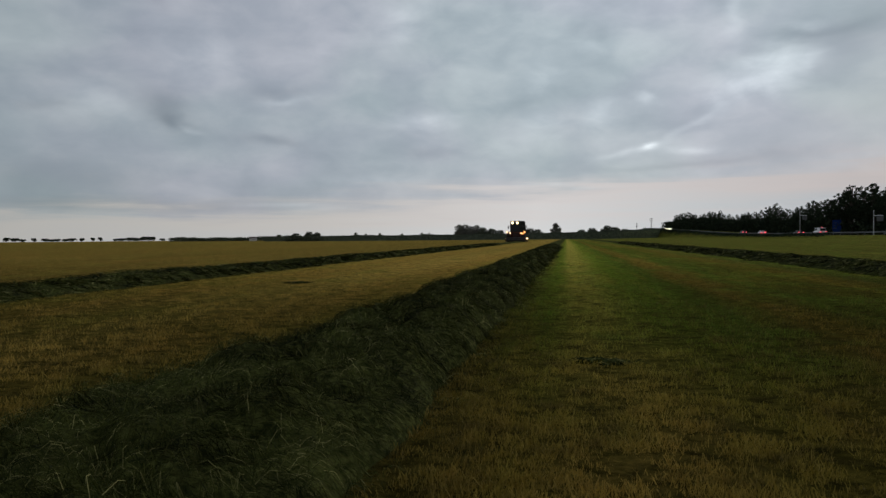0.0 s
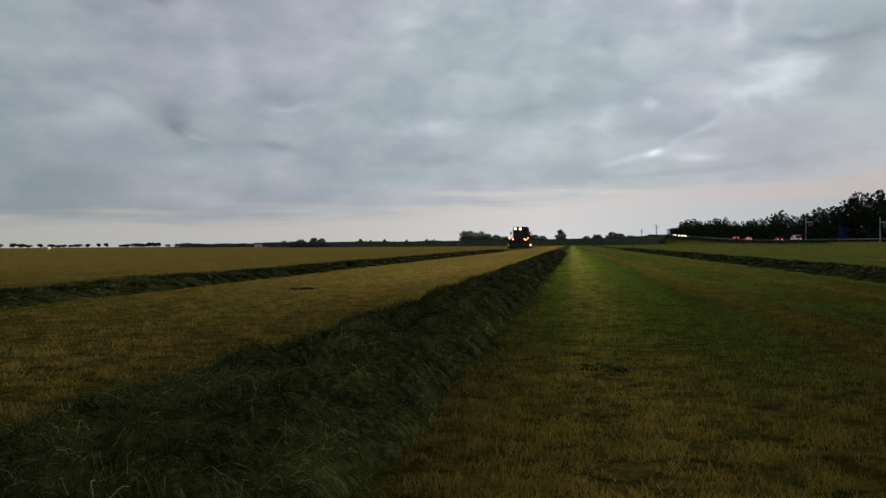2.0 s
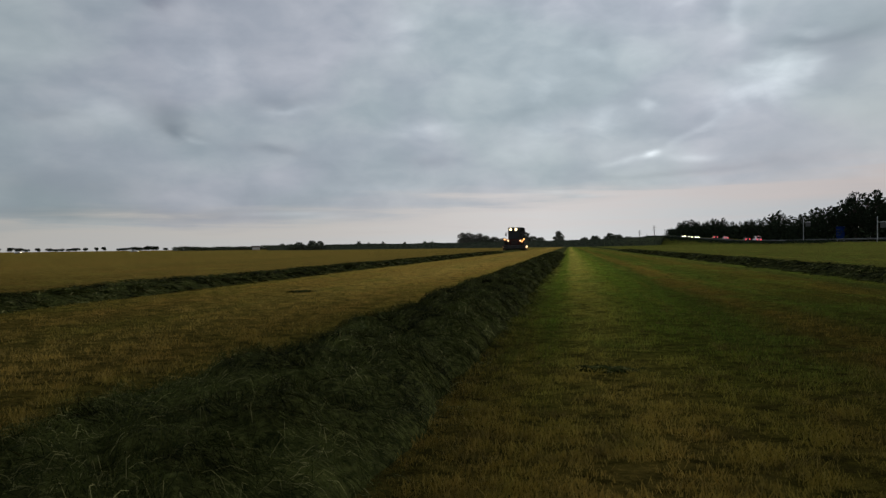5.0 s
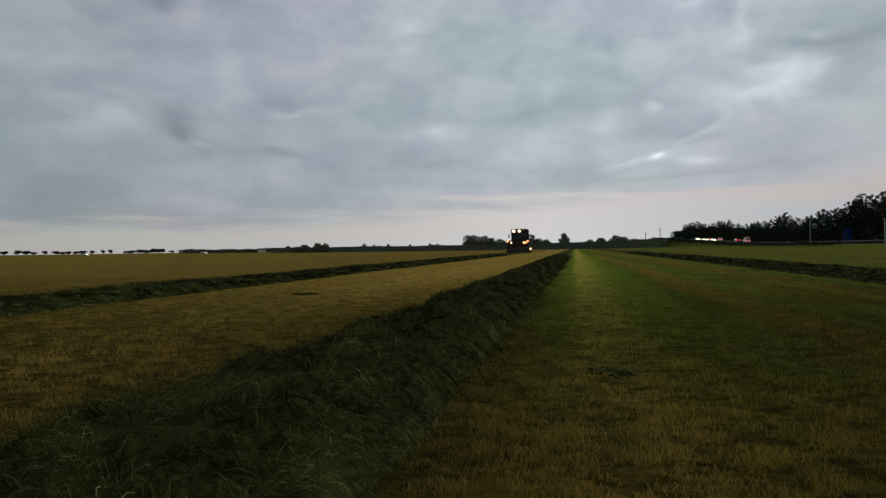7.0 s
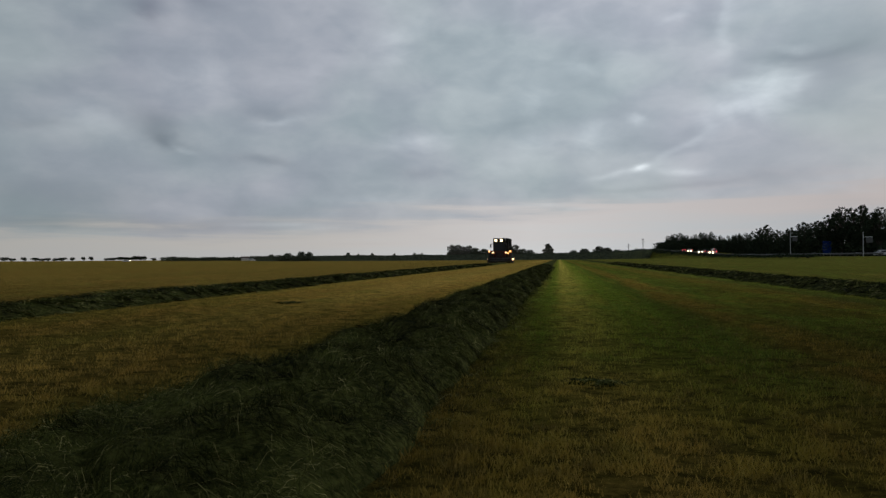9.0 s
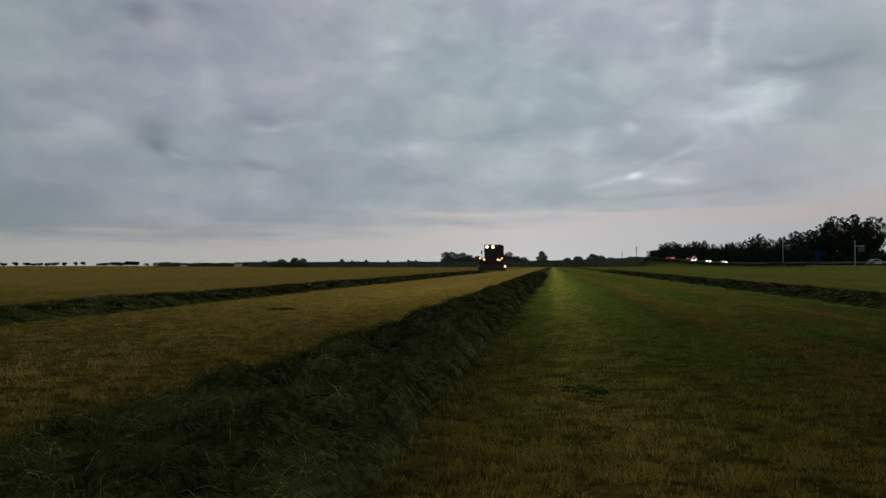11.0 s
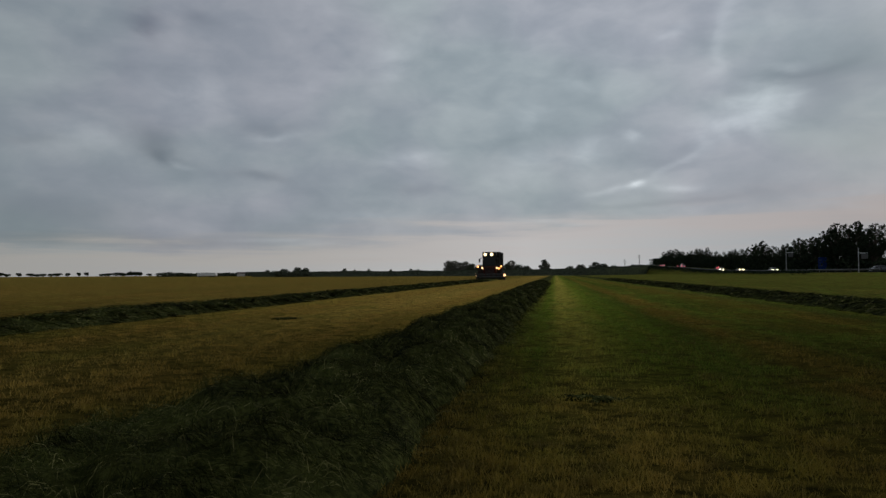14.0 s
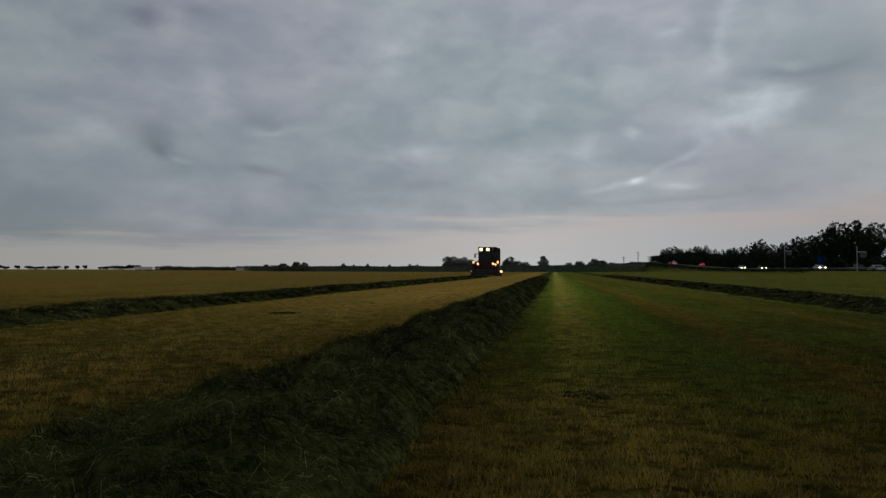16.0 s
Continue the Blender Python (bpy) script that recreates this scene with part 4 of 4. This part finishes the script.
def build_harvester():
    """Front towards -y; the origin lies on the ground below the front."""
    h = thing("forage_harvester", "dark red forage machine with lit lamps and tall load box", "harvester")
    bm = bmesh.new()
    box(bm, -0.55, 0.55, 0.9, 10.6, 0.75, 1.15, 0.05)
    part("chassis", bm, BLACK_PLASTIC, h)
    bm = bmesh.new()
    box(bm, -0.95, 0.95, 0.75, 3.0, 0.9, 1.95, 0.12, 0.08)
    hood = part("hood", bm, RED_PAINT, h)
    for i in range(5):
        bm = bmesh.new()
        box(bm, -0.6, 0.6, 0.71, 0.78, 1.05 + i * 0.15, 1.12 + i * 0.15, 0.01)
        part("grille_bar", bm, BLACK_PLASTIC, hood)
    # cab: frame, panes, roof
    bm = bmesh.new()
    for x in (-0.82, 0.82):
        for y in (1.15, 2.75):
            tube(bm, (x, y, 1.9), (x * 0.95, y, 3.64), 0.06, 0.05, 6)
    box(bm, -0.85, 0.85, 1.1, 2.85, 1.85, 2.05, 0.03)
    part("cab_frame", bm, GREEN_PAINT, h)
    bm = bmesh.new()
    box(bm, -0.76, 0.76, 1.13, 1.16, 2.05, 3.52, 0.0)
    part("windscreen", bm, CAB_GLASS, h, "dark cab windscreen")
    for x in (-0.80, 0.80):
        bm = bmesh.new()
        box(bm, x - 0.015, x + 0.015, 1.22, 2.68, 2.05, 3.52, 0.0)
        part("side_window", bm, CAB_GLASS, h)
    bm = bmesh.new()
    box(bm, -0.76, 0.76, 2.7, 2.73, 2.05, 3.52, 0)
    part("rear_window", bm, CAB_GLASS, h)
    bm = bmesh.new()
    box(bm, -0.95, 0.95, 0.95, 2.95, 3.54, 4.02, 0.10, 0.06)
    part("cab_roof", bm, GREEN_PAINT, h)
    for x in (-0.62, 0.30):
        lamp("roof_lamp", x, 0.93, 3.68, 0.23, LAMP_WARM, h, "bright warm work lamp")
    # load box, a hollow shell with ribs
    bm = bmesh.new()
    z0, z1 = 1.25, 4.10
    box(bm, -1.25, -1.17, 3.4, 10.8, z0, z1, 0.02)
    box(bm, 1.17, 1.25, 3.4, 10.8, z0, z1, 0.02)
    box(bm, -1.165, 1.165, 3.4, 3.48, z0, z1, 0.02)
    box(bm, -1.165, 1.165, 10.72, 10.8, z0, z1, 0.02)
    box(bm, -1.165, 1.165, 3.485, 10.715, z0, z0 + 0.08, 0.02)
    shell = part("load_box", bm, GREEN_PAINT, h)
    for y in np.arange(3.9, 10.6, 0.95):
        for s in (-1, 1):
            bm = bmesh.new()
            box(bm, min(s * 1.252, s * 1.31), max(s * 1.252, s * 1.31), y - 0.05, y + 0.05, z0, z1, 0.01)
            part("rib", bm, GREEN_PAINT, shell)
    # fenders with their lamps
    for s in (-1, 1):
        bm = bmesh.new()
        for k in range(7):
            a = radians(10 + k * 25)
            y, z = 2.0 - 1.0 * math.cos(a), 0.95 + 1.0 * math.sin(a)
            box(bm, min(s * 0.98, s * 1.85), max(s * 0.98, s * 1.85), y - 0.24, y + 0.24, z - 0.03, z + 0.03, 0.01)
        part("fender", bm, RED_PAINT, h)
        lamp("headlamp", s * 1.05, 0.72, 1.72, 0.14, LAMP_LOW, h, "warm glowing headlamp")
        lamp("marker_lamp", s * 1.68, 0.95, 1.93, 0.13, LAMP_ORANGE, h, "amber glowing marker lamp")
        bm = bmesh.new()
        tube(bm, (s * 0.85, 1.1, 3.2), (s * 1.42, 0.95, 3.05), 0.03, 0.03, 6)
        box(bm, s * 1.45 - 0.11, s * 1.45 + 0.11, 0.92, 1.0, 2.55, 3.1, 0.02)
        part("mirror", bm, BLACK_PLASTIC, h)
    lamp("marker_lamp", 1.36, 0.80, 1.62, 0.12, LAMP_ORANGE, h, "amber glowing marker lamp")
    # pick-up in front: tined reel between side shields
    pick = bmesh.new()
    box(pick, -1.75, 2.15, -0.25, 0.75, 0.5, 0.92, 0.08)
    hood_sheet = part("pickup_hood", pick, BLACK_PLASTIC, h, "dirty dark sheet hood of the pick-up")
    for x in (-1.3, -0.5, 0.3, 1.1, 1.75):
        bm = bmesh.new()
        box(bm, x - 0.05, x + 0.05, -0.31, -0.24, 0.46, 0.86, 0.01)
        part("hood_rib", bm, RED_PAINT, hood_sheet)
    bm = bmesh.new()
    tube(bm, (-1.75, -0.55, 0.42), (2.15, -0.55, 0.42), 0.09, 0.09, 12)
    for x in (-1.6, 2.0):
        tube(bm, (x, -0.55, 0.42), (x, 0.1, 0.8), 0.04, 0.04, 6)
    part("crop_roller", bm, BLACK_PLASTIC, h)
    bm = bmesh.new()
    tube(bm, (-1.7, 0.05, 0.36), (2.1, 0.05, 0.36), 0.2, 0.2, 14)
    for k in range(20):
        for q in range(5):
            a = 2 * math.pi * (q / 5 + k * 0.09)
            x = -1.65 + 3.7 * k / 19
            tube(bm, (x, 0.05 + 0.19 * math.cos(a), 0.36 + 0.19 * math.sin(a)), (x, 0.05 + 0.33 * math.cos(a), 0.36 + 0.33 * math.sin(a)), 0.012, 0.008, 4)
    part("tine_reel", bm, DULL_STEEL, h)
    for x in (-1.82, 2.22):
        bm = bmesh.new()
        box(bm, x - 0.06, x + 0.06, -0.35, 1.0, 0.08, 0.9, 0.04)
        part("side_shield", bm, RED_PAINT, h)
        bm = bmesh.new()
        box(bm, x - 0.1, x + 0.1, -0.45, 0.7, 0.02, 0.1, 0.02)
        part("skid", bm, BLACK_PLASTIC, h)
    lamp("low_lamp", 2.24, -0.40, 0.66, 0.17, LAMP_LOW, h, "bright low side lamp")
    lamp("low_lamp", -1.84, -0.40, 0.68, 0.05, LAMP_LOW, h, "dim low side lamp")
    bm = bmesh.new()
    tube(bm, (0.55, 2.8, 4.0), (0.55, 2.8, 4.14), 0.06, 0.05, 8)
    part("beacon", bm, BLACK_PLASTIC, h)
    bm = bmesh.new()
    tube(bm, (0.98, 3.1, 1.8), (0.98, 3.1, 3.3), 0.07, 0.06, 8)
    part("exhaust", bm, BLACK_PLASTIC, h)
    wheels = [wheel(h, s * 1.42, 2.0, 0.92, 0.72) for s in (-1, 1)] + [wheel(h, s * 1.25, y, 0.7, 0.6) for s in (-1, 1) for y in (7.6, 9.2)]
    h.scale = (1.03, 1.03, 1.03)
    return h, wheels


HARVESTER, WHEELS = build_harvester()

# ---- traffic ----


def car(label, paint, lights, van=False):
    """Front towards -y, origin on the road below the middle."""
    c = thing("van" if van else "car", label, "van" if van else "car", "traffic")
    L2, W2, H = (2.6, 0.98, 2.1) if van else (2.15, 0.88, 1.45)
    belt = 1.15 if van else 0.88
    bm = bmesh.new()
    box(bm, -W2, W2, -L2, L2, 0.28, belt, 0.12, 0.04)
    part("body", bm, paint, c)
    bm = bmesh.new()
    y0, y1 = (-1.5, 2.5) if van else (-1.05, 1.65)
    r = bmesh.ops.create_cube(bm, size=1)["verts"]
    for v in r:
        top = v.co.z > 0
        v.co = (v.co.x * 2 * W2 * (0.80 if top else 0.94), (y0 if v.co.y < 0 else y1) * (0.62 if top and not van else 0.9 if top else 1.0), H if top else belt - 0.03)
    bmesh.ops.bevel(bm, geom=bm.edges[:], offset=0.08, segments=2, affect="EDGES")
    cabin = part("cabin", bm, paint, c)
    for s in (-1, 1):
        bm = bmesh.new()
        box(bm, s * W2 * 0.88 - 0.03, s * W2 * 0.88 + 0.03, y0 * 0.6, y1 * (0.1 if van else 0.6), belt + 0.06, H - 0.18, 0.02)
        part("side_window", bm, CAR_GLASS, cabin)
    for y, s in ((y0, -1), (y1, 1)):
        bm = bmesh.new()
        box(bm, -W2 * 0.74, W2 * 0.74, y * (0.82 if not van else 0.96) - 0.05 + s * 0.03, y * (0.82 if not van else 0.96) + 0.05 + s * 0.03, belt + 0.08, H - 0.2, 0.02)
        part("windscreen" if s < 0 else "rear_window", bm, CAR_GLASS, cabin)
    for x in (-W2 + 0.1, W2 - 0.1):
        for y in (-L2 * 0.62, L2 * 0.62):
            bm = bmesh.new()
            tube(bm, (x - 0.11, y, 0.32), (x + 0.11, y, 0.32), 0.32, 0.32, 14)
            part("wheel", bm, RUBBER, c)
    for s in (-1, 1):
        on_h, on_t = lights in ("head", "far"), lights in ("tail", "brake", "dim")
        lamp("headlight", s * W2 * 0.72, -L2 - 0.02, 0.68, 0.24 if lights == "head" else 0.10, HEAD if on_h else STEEL, c, "bright dipped headlight" if on_h else "")
        lamp("tail_light", s * W2 * 0.78, L2 + 0.01, 0.80, (0.11 if lights == "dim" else 0.2) if on_t else 0.1, TAIL if on_t else RED_PAINT, c, "glowing red tail light" if on_t else "unlit red tail light")
    if lights == "brake":
        lamp("brake_light", 0, L2 * 0.7, H - 0.05, 0.16, TAIL, c, "glowing red brake light")
    return c


def truck(label):
    t = thing("truck", label, "truck", "traffic")
    bm = bmesh.new()
    box(bm, -1.25, 1.25, -3.4, 6.0, 0.7, 2.5, 0.05)
    part("cargo_box", bm, WHITE_CAR, t)
    bm = bmesh.new()
    box(bm, -1.2, 1.2, -6.0, -3.6, 0.45, 2.45, 0.12)
    cab = part("cab", bm, WHITE_CAR, t)
    bm = bmesh.new()
    box(bm, -1.05, 1.05, -6.03, -5.98, 1.4, 2.2, 0.02)
    part("windscreen", bm, CAR_GLASS, cab)
    bm = bmesh.new()
    box(bm, -0.5, 0.5, -5.6, 5.8, 0.45, 0.68, 0.03)
    part("chassis", bm, BLACK_PLASTIC, t)
    for x in (-1.0, 1.0):
        for y in (-4.8, 2.6, 3.8):
            bm = bmesh.new()
            tube(bm, (x - 0.16, y, 0.5), (x + 0.16, y, 0.5), 0.5, 0.5, 14)
            part("wheel", bm, RUBBER, t)
        lamp("headlight", x * 0.85, -6.04, 0.85, 0.16, HEAD, t, "bright dipped headlight")
    return t


# metres along the road at which each car is, second by second; straight between
ONCOMING = [
    ("silver car with bright dipped headlights, coming nearer on the road", SILVER, [(0, 474), (3, 419.9), (4, 402), (6.5, 368.6), (9, 324.8), (11.5, 278.5), (12.5, 258.1), (14.5, 218.7), (16, 189.2)]),
    ("dark car with bright dipped headlights, following on the road", DARK_CAR, [(0, 486), (4, 421), (6.5, 389), (8.5, 357), (11.5, 308.8), (13.5, 275), (16, 238.5)]),
    ("grey car with bright dipped headlights at the end of the row", SILVER, [(0, 512), (4, 446), (6.5, 413), (8.5, 384), (11.5, 340.2), (13.5, 306.6), (16, 263.4)]),
]
LEAVING = [
    ("white van with red tail lights driving away along the trees", WHITE_CAR, True, [(0, 216.1), (2, 243.3), (4, 274.7), (6.5, 308.4), (8.5, 336.2), (11.5, 381), (13.5, 408.8), (16, 436.9)]),
    ("dark car with glowing tail lights before the van", DARK_CAR, False, [(0, 234.6), (2, 263), (4, 290.8), (6.5, 324.7), (9, 362), (12, 404), (16, 452)]),
    ("white car with glowing tail lights driving away", WHITE_CAR, False, [(0, 276.9), (2, 305), (4, 332.1), (6.5, 362.5), (9, 404), (11.5, 446), (16, 520)]),
    ("dark small car with tail lights, farther along the road", DARK_CAR, False, [(0, 304.3), (2, 328.4), (4, 353.7), (8, 410), (12, 468), (16, 526)]),
]
CARS = [(car(lab, p, "head"), 65.3, rows) for lab, p, rows in ONCOMING]
CARS += [(car(lab, p, "brake" if i == 0 else "tail", v), 70.6, rows) for i, (lab, p, v, rows) in enumerate(LEAVING)]
QUEUE = car("silver car standing at the roadside", SILVER, "none")
QUEUE.matrix_basis = pose(75.2, 180.5, float(road_z(180)), 0, 0, 90)
TURNING = car("dark car with glowing brake lights, turning onto the road", DARK_CAR, "brake")
SLOW = car("dark car with a grey roof rolling slowly past the sign post", DARK_CAR, "none")
CARS.append((SLOW, 70.6, [(0, 118), (12, 158), (14.5, 172), (16, 180)]))
TRUCK = truck("low white box truck crossing far behind the field")
FAR_CARS = [car("small white car with headlights on the far road", WHITE_CAR, "far") for _ in range(2)]

# ---- bunches of hay that the machine takes up ----
BUNCH = 2.25


def build_bunches():
    made = []
    s = Swath(-10.2, -8.3, 0.12, 4.9, (), 0.055)
    for i in range(19):
        y0 = 97.5 + BUNCH * i
        b = thing("hay_bunch", "bunch of dark cut grass lying in line with the windrow", "hay", "hay bunches", "stuff")
        m = s.mesh("heap", np.linspace(y0, y0 + BUNCH, 9), 14, b)
        m.data.transform(Matrix.Translation((9.35, -y0 - BUNCH / 2, 0)))
        made.append((b, y0 + BUNCH / 2))
    return made


BUNCHES = build_bunches()

# ---- movement ----
PATH_X, START_Y, SPEED = -9.75, 140.0, 2.56


def motions():
    times = [i * 0.5 for i in range(33)]
    walk(HARVESTER, [(t, pose(PATH_X - 0.2 + 0.022 * t, START_Y - SPEED * t, 0.02 + 0.02 * math.sin(t * 3.1), 0.15 * math.sin(t * 2.3), 0.25 * math.sin(t * 1.7))) for t in times])
    for w in WHEELS:
        r = w.location.z
        x, y, z = w.location
        walk(w, [(t, pose(x, y, z, math.degrees(SPEED * t / (r * 1.03)))) for t in times])
    for i, (b, y) in enumerate(BUNCHES):
        hit = (START_Y - y) / SPEED
        slot = pose(PATH_X, 0, 1.4 + 0.36 * (i % 6))
        ride = lambda t: pose(PATH_X, START_Y - SPEED * t + 4.8 + 1.4 * (i // 6), 1.36 + 0.36 * (i % 6))
        rest = pose(-9.35, y, 0)
        rows = [(0.0, rest)]
        if hit > 0.5:
            rows += [(hit - 0.3, rest)]
        a = max(hit, 0.1)
        if a + 1.8 < 16:
            rows += [(a + 0.9, pose(PATH_X, START_Y - SPEED * (a + 0.9) + 2.6, 0.5)), (a + 1.8, ride(a + 1.8)), (16.0, ride(16.0))]
        else:
            rows += [(16.0, rest if a > 15.6 else pose(PATH_X, START_Y - SPEED * 16 + 2.0, 0.4))]
        walk(b, rows)
    for c, x, rows in CARS:
        ts = [r[0] for r in rows]
        ys = [r[1] for r in rows]
        away = x > 68
        walk(c, [(t, pose(x, y, float(road_z(y)) + 0.03, math.degrees(math.atan2(float(road_z(y + 5) - road_z(y - 5)), 10)) * (-1 if away else 1), 0, 180 if away else 0))
                 for t in [i * 1.0 for i in range(17)] for y in [float(np.interp(t, ts, ys))]])
    lane = [(0.0, 96, 316, -90), (11.5, 98, 316, -90), (12.5, 92, 317, -90), (13.3, 81, 318, -100), (13.7, 74.5, 321.5, -140), (14.0, 70.6, 327.5, -180), (14.5, 70.6, 338.8, -180), (16.0, 70.6, 359.3, -180)]
    walk(TURNING, [(t, pose(x, y, float(road_z(y)) + 0.03, 0, 0, rz)) for t, x, y, rz in lane])
    walk(TRUCK, [(t, pose(-177 - 20.2 * (t - 12.5) if t >= 4 else -5.3 + (4 - t), 400, 0, 0, 0, -90)) for t in [i * 1.0 for i in range(17)]])
    walk(FAR_CARS[0], [(t, pose(-312 + 21.5 * (t - 3), 404, 0, 0, 0, 90)) for t in (0.0, 8.0, 16.0)])
    walk(FAR_CARS[1], [(t, pose(-309 + 21.5 * (t - 7), 404, 0, 0, 0, 90)) for t in (0.0, 8.0, 16.0)])


motions()
